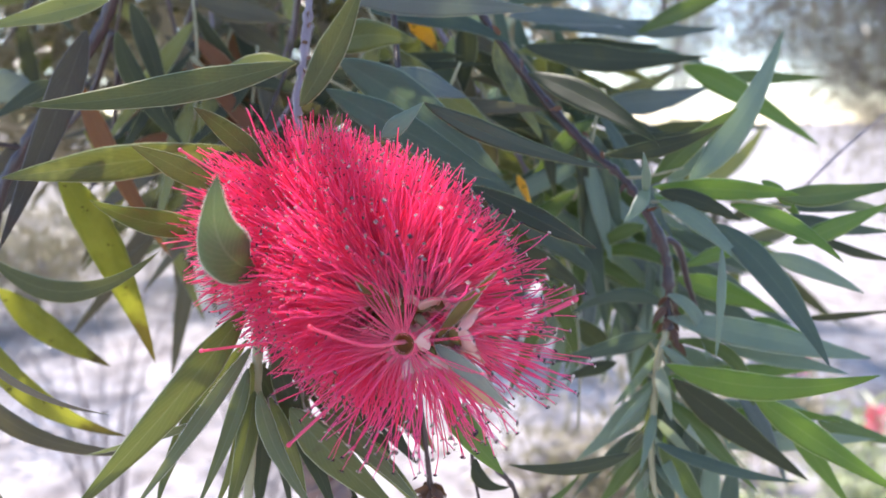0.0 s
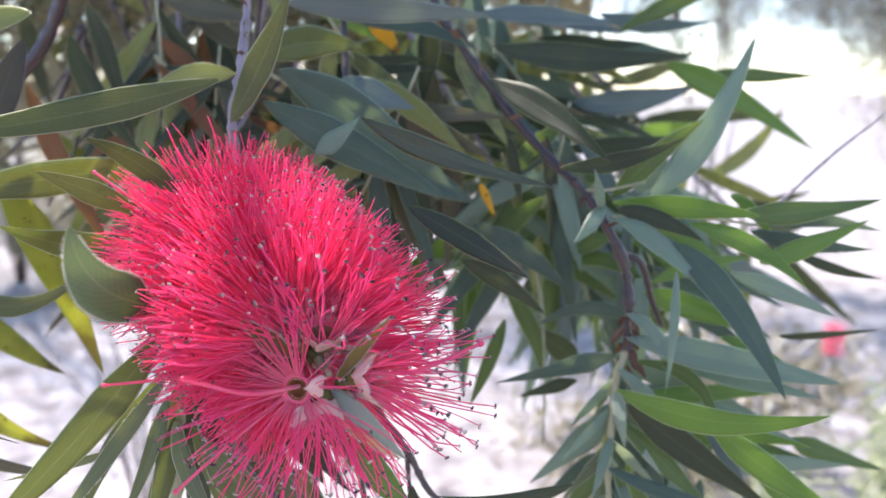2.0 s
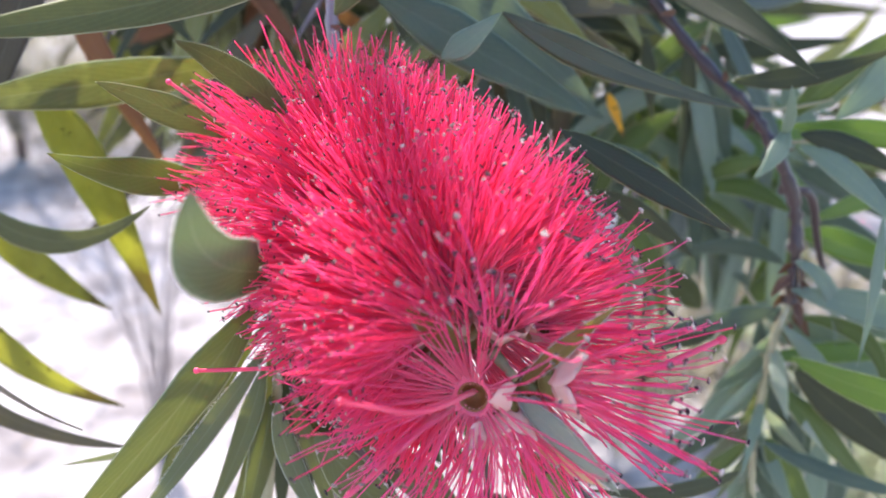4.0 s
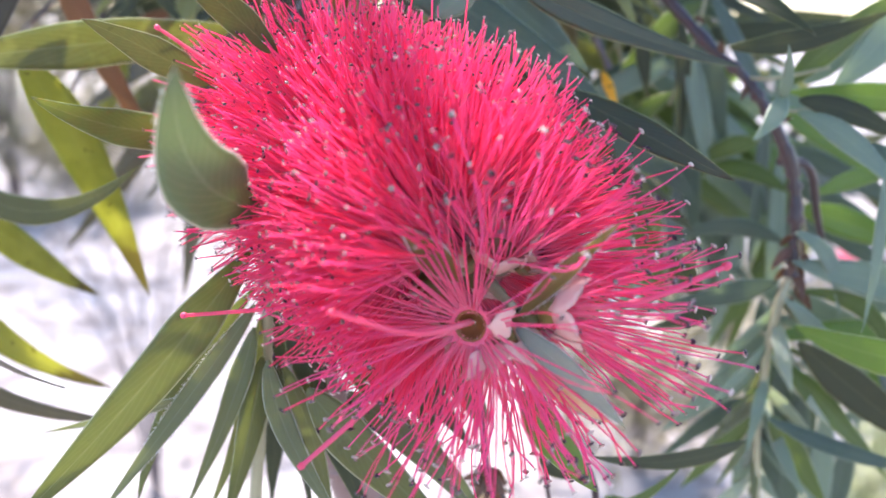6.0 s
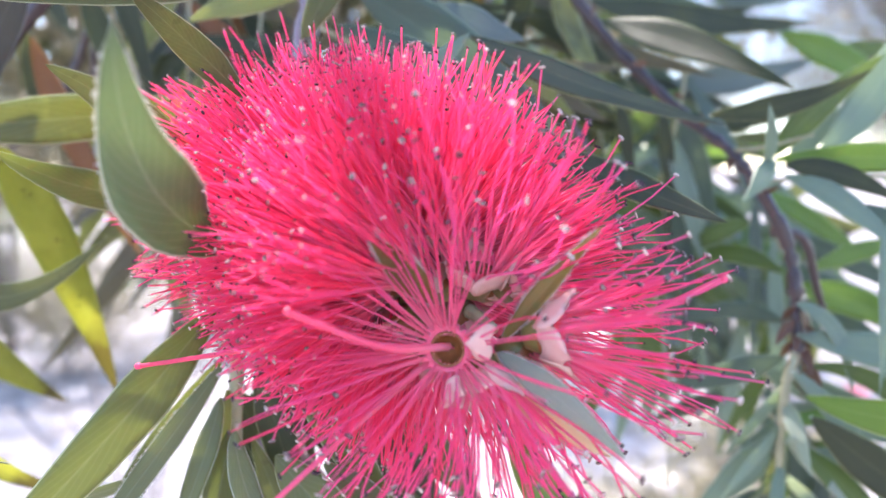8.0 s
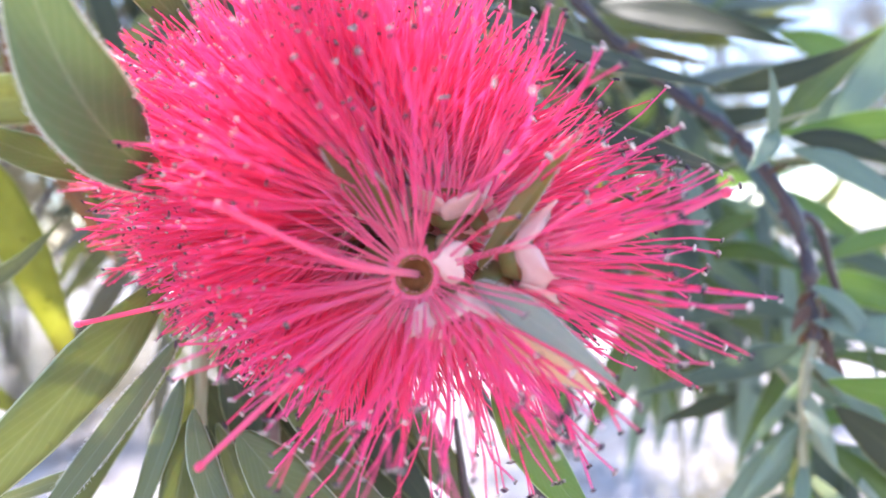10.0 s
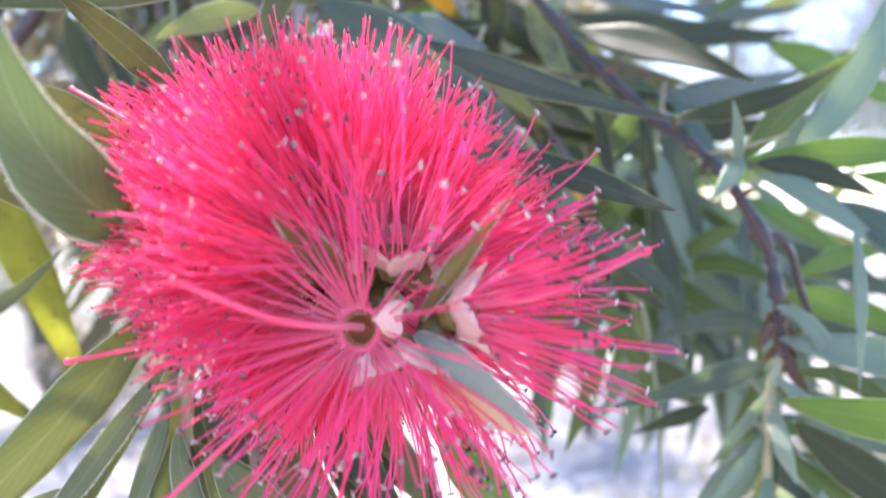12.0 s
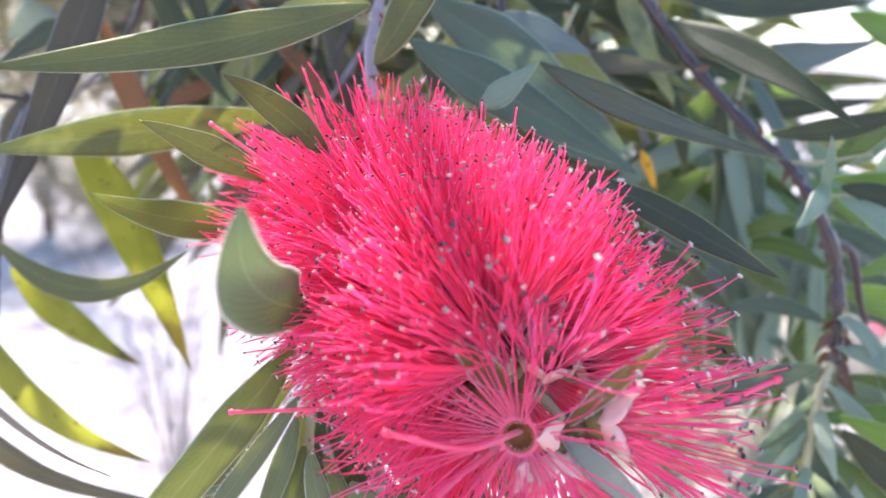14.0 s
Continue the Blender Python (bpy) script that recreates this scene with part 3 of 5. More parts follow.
leaf(right, (0.0613, 0.1950, 1.3291), (0.0714, 0.1850, 1.3177), (0.0797, 0.1750, 1.3021), 0.0062, teal)
leaf(right, (0.0490, 0.1970, 1.3359), (0.0580, 0.1950, 1.3338), (0.0671, 0.1950, 1.3295), 0.0038, dark)
leaf(right, (0.0491, 0.1970, 1.3340), (0.0580, 0.1920, 1.3286), (0.0689, 0.1900, 1.3179), 0.0035, pale)
leaf(right, (0.0460, 0.1950, 1.3373), (0.0430, 0.1900, 1.3334), (0.0392, 0.1870, 1.3301), 0.0027, pale)
leaf(right, (0.0455, 0.1950, 1.3354), (0.0445, 0.1900, 1.3407), (0.0431, 0.1870, 1.3453), 0.0015, pale)
leaf(right, (0.0810, 0.2100, 1.3293), (0.0932, 0.2100, 1.3266), (0.1080, 0.2100, 1.3255), 0.0035, teal)
leaf(right, (0.0842, 0.2150, 1.3301), (0.0964, 0.2150, 1.3315), (0.1116, 0.2150, 1.3288), 0.0033, teal)
leaf(right, (0.0746, 0.2000, 1.3216), (0.0858, 0.2000, 1.3177), (0.0973, 0.2000, 1.3124), 0.0036, pale)
leaf(right, (0.0920, 0.2200, 1.3020), (0.1019, 0.2200, 1.3026), (0.1160, 0.2200, 1.3042), 0.0020, dark)
leaf(right, (0.0935, 0.2200, 1.3232), (0.1036, 0.2200, 1.3189), (0.1150, 0.2200, 1.3167), 0.0023, dark)
leaf(right, (0.0492, 0.1850, 1.2998), (0.0649, 0.1700, 1.2998), (0.0814, 0.1580, 1.3060), 0.0054, fresh)
leaf(right, (0.0527, 0.2000, 1.3066), (0.0777, 0.2000, 1.3013), (0.1001, 0.2000, 1.2971), 0.0066, pale)
leaf(right, (0.0649, 0.2050, 1.2986), (0.0825, 0.2050, 1.2952), (0.0975, 0.2050, 1.2917), 0.0035, pale)
leaf(right, (0.0518, 0.1900, 1.2951), (0.0673, 0.1930, 1.2826), (0.0862, 0.1970, 1.2683), 0.0065, dark)
leaf(right, (0.0680, 0.1850, 1.2933), (0.0798, 0.1800, 1.2851), (0.0958, 0.1750, 1.2755), 0.0055, fresh)
leaf(right, (0.0769, 0.1900, 1.2858), (0.0844, 0.1900, 1.2765), (0.0934, 0.1900, 1.2644), 0.0038, fresh)
leaf(right, (0.0965, 0.2200, 1.2757), (0.1055, 0.2200, 1.2722), (0.1203, 0.2200, 1.2681), 0.0047, green)
leaf(right, (0.0598, 0.1850, 1.3249), (0.0592, 0.1820, 1.3134), (0.0579, 0.1800, 1.3011), 0.0015, pale)
leaf(right, (0.0486, 0.1900, 1.2802), (0.0624, 0.1880, 1.2752), (0.0793, 0.1860, 1.2729), 0.0028, teal)
leaf(right, (0.0392, 0.1720, 1.2849), (0.0267, 0.1660, 1.2842), (0.0138, 0.1610, 1.2871), 0.0025, dark)
leaf(right, (0.0494, 0.2000, 1.2889), (0.0423, 0.2000, 1.2811), (0.0318, 0.2000, 1.2711), 0.0054, pale)
leaf(right, (0.0496, 0.2000, 1.2819), (0.0446, 0.2000, 1.2705), (0.0368, 0.2000, 1.2590), 0.0043, green)
leaf(right, (0.0505, 0.2000, 1.3026), (0.0391, 0.2000, 1.2995), (0.0238, 0.2000, 1.2953), 0.0042, teal)
leaf(right, (0.0506, 0.1950, 1.2783), (0.0562, 0.1950, 1.2700), (0.0639, 0.1950, 1.2588), 0.0045, green)
leaf(right, (0.0501, 0.2000, 1.2749), (0.0486, 0.2000, 1.2663), (0.0471, 0.2000, 1.2562), 0.0046, pale)
leaf(right, (0.0510, 0.2000, 1.2734), (0.0535, 0.2000, 1.2663), (0.0566, 0.2000, 1.2563), 0.0041, teal)
leaf(right, (0.0509, 0.1950, 1.2892), (0.0617, 0.1950, 1.2790), (0.0740, 0.1950, 1.2660), 0.0039, green)
leaf(right, (0.0593, 0.2200, 1.3122), (0.0716, 0.2200, 1.3086), (0.0855, 0.2200, 1.3032), 0.0058, fresh)
leaf(right, (0.0602, 0.2300, 1.3134), (0.0498, 0.2350, 1.3172), (0.0399, 0.2400, 1.3132), 0.0040, green)
leaf(right, (0.0574, 0.2200, 1.3049), (0.0453, 0.2250, 1.3067), (0.0327, 0.2300, 1.2994), 0.0036, teal)
leaf(right, (0.0531, 0.2300, 1.3240), (0.0466, 0.2350, 1.3211), (0.0383, 0.2400, 1.3140), 0.0037, green)
leaf(right, (0.0757, 0.2100, 1.3043), (0.0855, 0.2100, 1.3001), (0.0940, 0.2100, 1.2952), 0.0036, fresh)
leaf(right, (0.0504, 0.1950, 1.3012), (0.0599, 0.1950, 1.2906), (0.0670, 0.1950, 1.2756), 0.0031, pale)
leaf(right, (0.0542, 0.2000, 1.3012), (0.0689, 0.2000, 1.2959), (0.0737, 0.2000, 1.2793), 0.0029, green)
leaf(right, (0.0692, 0.2000, 1.2890), (0.0763, 0.2000, 1.2793), (0.0825, 0.2000, 1.2652), 0.0035, blue)
leaf(right, (0.0497, 0.2000, 1.2791), (0.0421, 0.2050, 1.2713), (0.0326, 0.2100, 1.2571), 0.0031, teal)
leaf(right, (0.0525, 0.2000, 1.3120), (0.0592, 0.2000, 1.3067), (0.0623, 0.2000, 1.2958), 0.0029, pale)
leaf(right, (0.0600, 0.2150, 1.3160), (0.0725, 0.2200, 1.3195), (0.0856, 0.2250, 1.3203), 0.0034, fresh)
leaf(right, (0.0759, 0.2100, 1.3374), (0.0815, 0.2100, 1.3334), (0.0881, 0.2100, 1.3239), 0.0024, fresh)
leaf(right, (0.0256, 0.2700, 1.3836), (0.0419, 0.2700, 1.3800), (0.0598, 0.2700, 1.3768), 0.0065, blue)
leaf(right, (0.0428, 0.2800, 1.3712), (0.0613, 0.2800, 1.3725), (0.0814, 0.2800, 1.3691), 0.0058, teal)
leaf(right, (0.0339, 0.2700, 1.3753), (0.0486, 0.2700, 1.3733), (0.0647, 0.2700, 1.3742), 0.0056, dark)
leaf(right, (0.0535, 0.2900, 1.3839), (0.0692, 0.2900, 1.3804), (0.0880, 0.2900, 1.3814), 0.0052, blue)
# flower_stem
leaf(flower_stem, (-0.0257, 0.1660, 1.3625), (-0.0438, 0.1470, 1.3566), (-0.0575, 0.1290, 1.3542), 0.0054, greyolive)
leaf(flower_stem, (-0.0266, 0.1750, 1.3548), (-0.0195, 0.1720, 1.3652), (-0.0130, 0.1700, 1.3784), 0.0063, greyolive)
leaf(flower_stem, (-0.0276, 0.2000, 1.3676), (-0.0161, 0.2000, 1.3708), (-0.0050, 0.2000, 1.3691), 0.0069, lowgreen)
leaf(flower_stem, (-0.0276, 0.1500, 1.3443), (-0.0322, 0.1435, 1.3503), (-0.0345, 0.1340, 1.3540), 0.0036, greyolive)
leaf(flower_stem, (-0.0435, 0.1850, 1.3463), (-0.0647, 0.1720, 1.3437), (-0.0798, 0.1610, 1.3417), 0.0061, olive)
leaf(flower_stem, (-0.0379, 0.1600, 1.3391), (-0.0442, 0.1520, 1.3445), (-0.0487, 0.1450, 1.3481), 0.0037, greyolive)
leaf(flower_stem, (-0.0423, 0.1650, 1.3320), (-0.0512, 0.1565, 1.3342), (-0.0572, 0.1475, 1.3389), 0.0048, lowgreen)
leaf(flower_stem, (-0.0302, 0.1900, 1.3640), (-0.0405, 0.1900, 1.3631), (-0.0489, 0.1900, 1.3602), 0.0048, olive)
# lower
leaf(lower, (-0.0321, 0.1500, 1.3198), (-0.0431, 0.1400, 1.3052), (-0.0560, 0.1300, 1.2911), 0.0058, lowgreen)
downy.append(leaf(lower, (-0.0317, 0.1500, 1.3126), (-0.0402, 0.1450, 1.3004), (-0.0504, 0.1400, 1.2867), 0.0025, hoary))
leaf(lower, (-0.0335, 0.1550, 1.3075), (-0.0364, 0.1520, 1.2968), (-0.0432, 0.1500, 1.2814), 0.0033, lowgreen)
leaf(lower, (-0.0326, 0.1550, 1.3032), (-0.0343, 0.1520, 1.2925), (-0.0378, 0.1500, 1.2792), 0.0035, lowgreen)
leaf(lower, (-0.0303, 0.1500, 1.3049), (-0.0271, 0.1470, 1.2956), (-0.0196, 0.1450, 1.2841), 0.0030, hoary)
leaf(lower, (-0.0239, 0.1450, 1.3036), (-0.0154, 0.1420, 1.2958), (-0.0029, 0.1400, 1.2852), 0.0062, lowgreen)
leaf(lower, (-0.0195, 0.1500, 1.3008), (-0.0112, 0.1470, 1.2953), (-0.0013, 0.1450, 1.2858), 0.0030, hoary)
leaf(lower, (-0.0297, 0.1550, 1.3022), (-0.0259, 0.1550, 1.2913), (-0.0231, 0.1550, 1.2780), 0.0032, lowgreen)
leaf(lower, (-0.0418, 0.1500, 1.2991), (-0.0512, 0.1500, 1.2958), (-0.0625, 0.1500, 1.2926), 0.0016, hoary)
leaf(lower, (-0.0139, 0.1600, 1.2916), (-0.0096, 0.1600, 1.2883), (-0.0053, 0.1600, 1.2803), 0.0026, fresh)
leaf(lower, (-0.0348, 0.1600, 1.3115), (-0.0457, 0.1550, 1.2956), (-0.0499, 0.1500, 1.2824), 0.0027, lowgreen)
leaf(lower, (-0.0333, 0.1570, 1.3080), (-0.0358, 0.1550, 1.2934), (-0.0408, 0.1520, 1.2798), 0.0021, olive)
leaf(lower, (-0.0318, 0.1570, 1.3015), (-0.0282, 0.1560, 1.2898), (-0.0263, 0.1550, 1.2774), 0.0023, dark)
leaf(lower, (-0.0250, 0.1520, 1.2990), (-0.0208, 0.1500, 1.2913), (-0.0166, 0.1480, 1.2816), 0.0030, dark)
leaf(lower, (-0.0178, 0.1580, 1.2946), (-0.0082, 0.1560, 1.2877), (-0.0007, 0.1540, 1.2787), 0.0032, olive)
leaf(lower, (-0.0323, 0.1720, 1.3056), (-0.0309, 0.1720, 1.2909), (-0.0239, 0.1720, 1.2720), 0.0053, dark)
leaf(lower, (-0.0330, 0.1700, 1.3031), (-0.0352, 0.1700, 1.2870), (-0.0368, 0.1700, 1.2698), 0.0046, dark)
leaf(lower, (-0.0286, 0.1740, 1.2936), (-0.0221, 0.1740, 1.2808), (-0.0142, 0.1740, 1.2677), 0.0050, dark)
leaf(lower, (-0.0315, 0.1780, 1.2974), (-0.0266, 0.1780, 1.2807), (-0.0225, 0.1780, 1.2642), 0.0049, lowgreen)
leaf(lower, (-0.0366, 0.1720, 1.2998), (-0.0391, 0.1720, 1.2856), (-0.0441, 0.1720, 1.2678), 0.0036, olive)
leaf(lower, (-0.0354, 0.1760, 1.3026), (-0.0400, 0.1760, 1.2906), (-0.0428, 0.1760, 1.2705), 0.0033, dark)
leaf(lower, (-0.0220, 0.1500, 1.3153), (-0.0169, 0.1500, 1.3038), (-0.0087, 0.1500, 1.2917), 0.0052, lowgreen)
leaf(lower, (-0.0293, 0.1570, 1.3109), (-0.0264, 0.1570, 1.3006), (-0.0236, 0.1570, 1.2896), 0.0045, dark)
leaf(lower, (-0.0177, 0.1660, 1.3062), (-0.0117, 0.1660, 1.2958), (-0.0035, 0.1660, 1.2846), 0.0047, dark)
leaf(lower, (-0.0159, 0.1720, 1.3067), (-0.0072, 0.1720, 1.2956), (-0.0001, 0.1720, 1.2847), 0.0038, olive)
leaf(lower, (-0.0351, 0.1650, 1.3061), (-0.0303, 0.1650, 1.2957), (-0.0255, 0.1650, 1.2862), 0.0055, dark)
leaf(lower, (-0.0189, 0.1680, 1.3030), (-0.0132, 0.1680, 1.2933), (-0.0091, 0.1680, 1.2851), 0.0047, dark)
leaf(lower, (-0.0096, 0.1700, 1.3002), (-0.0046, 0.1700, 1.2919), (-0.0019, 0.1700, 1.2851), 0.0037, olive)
# Dark leaves behind the lower flower; their colour also stands in for leaf shadows.
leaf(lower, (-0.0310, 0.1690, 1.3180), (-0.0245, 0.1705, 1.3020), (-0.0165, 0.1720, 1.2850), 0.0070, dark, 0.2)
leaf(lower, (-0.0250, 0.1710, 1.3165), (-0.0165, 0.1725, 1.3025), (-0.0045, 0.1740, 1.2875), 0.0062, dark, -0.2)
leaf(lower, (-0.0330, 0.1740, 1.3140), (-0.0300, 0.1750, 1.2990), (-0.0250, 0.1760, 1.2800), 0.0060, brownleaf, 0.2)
# back
leaf(back, (-0.0211, 0.1900, 1.3648), (-0.0040, 0.1950, 1.3541), (0.0144, 0.2000, 1.3392), 0.0090, teal)
leaf(back, (-0.0231, 0.1850, 1.3584), (-0.0042, 0.1870, 1.3481), (0.0134, 0.1900, 1.3387), 0.0074, teal)
leaf(back, (-0.0048, 0.2100, 1.3449), (0.0067, 0.2150, 1.3399), (0.0184, 0.2200, 1.3336), 0.0069, teal)
leaf(back, (0.0158, 0.2000, 1.3239), (0.0256, 0.2000, 1.3186), (0.0345, 0.2000, 1.3117), 0.0042, dark)
leaf(back, (-0.0111, 0.1780, 1.3487), (-0.0068, 0.1780, 1.3517), (-0.0025, 0.1780, 1.3556), 0.0034, pale)
leaf(back, (-0.0093, 0.1960, 1.3631), (-0.0021, 0.1960, 1.3597), (0.0063, 0.1960, 1.3569), 0.0055, blue)
leaf(back, (0.0136, 0.2300, 1.3730), (0.0177, 0.2300, 1.3609), (0.0271, 0.2300, 1.3452), 0.0059, olive)
leaf(back, (0.0262, 0.2300, 1.3493), (0.0278, 0.2300, 1.3404), (0.0294, 0.2300, 1.3315), 0.0030, dark)
leaf(back, (0.0356, 0.2350, 1.3492), (0.0372, 0.2350, 1.3341), (0.0372, 0.2350, 1.3187), 0.0033, dark)
leaf(back, (0.0052, 0.2300, 1.3780), (0.0059, 0.2300, 1.3681), (0.0030, 0.2300, 1.3552), 0.0053, dark)
leaf(back, (-0.0060, 0.2500, 1.3758), (-0.0012, 0.2500, 1.3680), (0.0068, 0.2500, 1.3538), 0.0064, olive)
leaf(back, (0.0230, 0.2500, 1.3329), (0.0360, 0.2500, 1.3297), (0.0472, 0.2500, 1.3345), 0.0055, green)
leaf(back, (0.0172, 0.2300, 1.3270), (0.0308, 0.2300, 1.3195), (0.0415, 0.2300, 1.3103), 0.0054, teal)
leaf(back, (0.0325, 0.2500, 1.3458), (0.0439, 0.2500, 1.3378), (0.0568, 0.2500, 1.3377), 0.0055, green)
leaf(back, (0.0270, 0.2400, 1.3322), (0.0225, 0.2400, 1.3196), (0.0179, 0.2400, 1.3067), 0.0047, green)
leaf(back, (0.0350, 0.2400, 1.3227), (0.0336, 0.2400, 1.3116), (0.0371, 0.2400, 1.2971), 0.0041, olive)
leaf(back, (0.0118, 0.2600, 1.3572), (0.0235, 0.2600, 1.3538), (0.0369, 0.2600, 1.3472), 0.0060, teal)
leaf(back, (0.0249, 0.2300, 1.3118), (0.0327, 0.2300, 1.2994), (0.0360, 0.2300, 1.2852), 0.0046, green)
leaf(back, (-0.0236, 0.2500, 1.3697), (-0.0108, 0.2500, 1.3712), (0.0020, 0.2500, 1.3788), 0.0064, olive)
leaf(back, (-0.0130, 0.2400, 1.3793), (-0.0070, 0.2400, 1.3807), (-0.0040, 0.2400, 1.3674), 0.0055, dark)
leaf(back, (0.0257, 0.2200, 1.3048), (0.0214, 0.2200, 1.2927), (0.0171, 0.2200, 1.2820), 0.0038, green)
leaf(back, (0.0191, 0.2250, 1.3380), (0.0210, 0.2250, 1.3340), (0.0230, 0.2250, 1.3290), 0.0017, dry)
leaf(back, (-0.0091, 0.2300, 1.3787), (-0.0049, 0.2300, 1.3744), (-0.0013, 0.2300, 1.3694), 0.0043, dry)
# left
leaf(left, (-0.0748, 0.1900, 1.3710), (-0.0787, 0.1800, 1.3519), (-0.0865, 0.1700, 1.3265), 0.0058, slate)
leaf(left, (-0.0865, 0.2100, 1.3618), (-0.0789, 0.2100, 1.3417), (-0.0663, 0.2100, 1.3188), 0.0050, brown)
leaf(left, (-0.0806, 0.2200, 1.3740), (-0.0755, 0.2200, 1.3595), (-0.0641, 0.2200, 1.3447), 0.0050, dark)
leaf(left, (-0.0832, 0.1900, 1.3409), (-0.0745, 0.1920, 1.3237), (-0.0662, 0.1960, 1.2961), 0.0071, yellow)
leaf(left, (-0.0998, 0.1900, 1.3220), (-0.0767, 0.1785, 1.3168), (-0.0531, 0.1670, 1.3272), 0.0045, greyolive)
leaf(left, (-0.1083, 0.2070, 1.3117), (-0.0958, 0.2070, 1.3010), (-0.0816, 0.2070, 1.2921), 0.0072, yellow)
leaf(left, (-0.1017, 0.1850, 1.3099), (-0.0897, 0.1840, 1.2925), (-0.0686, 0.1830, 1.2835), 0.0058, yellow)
leaf(left, (-0.0920, 0.1650, 1.3104), (-0.0745, 0.1540, 1.3040), (-0.0545, 0.1430, 1.3030), 0.0016, brownleaf)
leaf(left, (-0.0962, 0.1650, 1.3102), (-0.0830, 0.1650, 1.2927), (-0.0580, 0.1635, 1.2876), 0.0046, brownleaf)
leaf(left, (-0.0613, 0.1700, 1.3746), (-0.0717, 0.1700, 1.3724), (-0.0861, 0.1700, 1.3696), 0.0051, olive)
leaf(left, (-0.0878, 0.2000, 1.3608), (-0.0940, 0.2000, 1.3574), (-0.1036, 0.2000, 1.3519), 0.0044, dark)
leaf(left, (-0.0807, 0.2300, 1.3821), (-0.0758, 0.2300, 1.3685), (-0.0703, 0.2300, 1.3465), 0.0052, dark)
leaf(left, (-0.1028, 0.2100, 1.3471), (-0.1065, 0.2100, 1.3362), (-0.1115, 0.2100, 1.3265), 0.0083, slate)
leaf(left, (-0.1263, 0.2600, 1.3659), (-0.1300, 0.2600, 1.3626), (-0.1390, 0.2600, 1.3577), 0.0101, blue)
leaf(left, (-0.0960, 0.1600, 1.2893), (-0.0865, 0.1600, 1.2808), (-0.0782, 0.1600, 1.2683), 0.0056, brownleaf)
leaf(left, (-0.0831, 0.2600, 1.3772), (-0.0736, 0.2600, 1.3657), (-0.0776, 0.2600, 1.3541), 0.0062, brownleaf)
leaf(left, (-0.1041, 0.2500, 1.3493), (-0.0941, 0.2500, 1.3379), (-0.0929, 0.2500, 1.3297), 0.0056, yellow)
leaf(left, (-0.0645, 0.2600, 1.3819), (-0.0547, 0.2600, 1.3754), (-0.0481, 0.2600, 1.3721), 0.0060, brownleaf)
leaf(left, (-0.0695, 0.2500, 1.3854), (-0.0552, 0.2500, 1.3822), (-0.0425, 0.2500, 1.3791), 0.0070, brownleaf)
# tip
downy.append(leaf(tip, (-0.0044, 0.1300, 1.3236), (-0.0073, 0.1272, 1.3272), (-0.0098, 0.1246, 1.3304), 0.0025, bud, 0.1, 0.3))
leaf(tip, (0.0025, 0.1350, 1.3092), (0.0070, 0.1380, 1.3013), (0.0123, 0.1400, 1.2941), 0.0042, fresh)
leaf(lower, (0.0079, 0.1710, 1.2840), (0.0096, 0.1710, 1.2790), (0.0151, 0.1710, 1.2779), 0.0028, dark)
leaf(lower, (0.0062, 0.1680, 1.2717), (0.0194, 0.1680, 1.2740), (0.0291, 0.1680, 1.2827), 0.0022, green)
leaf(lower, (0.0186, 0.1750, 1.2718), (0.0235, 0.1750, 1.2673), (0.0266, 0.1750, 1.2622), 0.0040, green)
leaf(lower, (-0.0008, 0.1690, 1.2770), (-0.0014, 0.1690, 1.2722), (-0.0022, 0.1690, 1.2659), 0.0017, web)
leaf(lower, (-0.0005, 0.1690, 1.2766), (0.0014, 0.1690, 1.2710), (0.0026, 0.1690, 1.2654), 0.0015, brown)
downy.append(leaf(tip, (0.0016, 0.1296, 1.3188), (0.0072, 0.1268, 1.3150), (0.0126, 0.1256, 1.3103), 0.0021, silk, 0.3, 0.3))
downy.append(leaf(tip, (0.0010, 0.1310, 1.3184), (0.0058, 0.1286, 1.3136), (0.0115, 0.1270, 1.3100), 0.0028, web, -0.4, 0.3))
downy.append(leaf(flower_stem, (-0.0270, 0.1390, 1.3279), (-0.0279, 0.1224, 1.3352), (-0.0235, 0.1078, 1.3458), 0.0055, fresh_cup, -0.71, 0.06, 0.1, "broad fresh green leaf with a white downy margin"))

downy.append(leaf(tip, (0.0020, 0.1305, 1.3200), (0.0066, 0.1286, 1.3258), (0.0108, 0.1268, 1.3309), 0.0013, bud, 0.5, 0.6))
# Two leaves behind the flower, coloured as dark as their shade.
leaf(back, (-0.0024, 0.1800, 1.3554), (0.0146, 0.1800, 1.3477), (0.0358, 0.1830, 1.3418), 0.0040, shaded_olive, 0.1)
leaf(back, (0.0071, 0.1760, 1.3388), (0.0195, 0.1680, 1.3332), (0.0300, 0.1600, 1.3287), 0.0046, shaded_olive, 0.1)
leaf(right, (0.0513, 0.1990, 1.2823), (0.0458, 0.1990, 1.2758), (0.0387, 0.1990, 1.2669), 0.0024, hoary)
leaf(right, (0.0552, 0.2120, 1.2893), (0.0486, 0.2120, 1.2801), (0.0415, 0.2120, 1.2719), 0.0062, pale)
leaf(right, (0.0429, 0.2100, 1.2929), (0.0366, 0.2100, 1.2909), (0.0290, 0.2100, 1.2884), 0.0029, dark)
leaf(right, (0.0454, 0.2350, 1.2881), (0.0394, 0.2350, 1.2937), (0.0293, 0.2350, 1.3005), 0.0063, greyolive)
leaf(right, (0.0371, 0.1990, 1.3443), (0.0503, 0.1980, 1.3461), (0.0624, 0.1960, 1.3511), 0.0036, dark, 0.1)


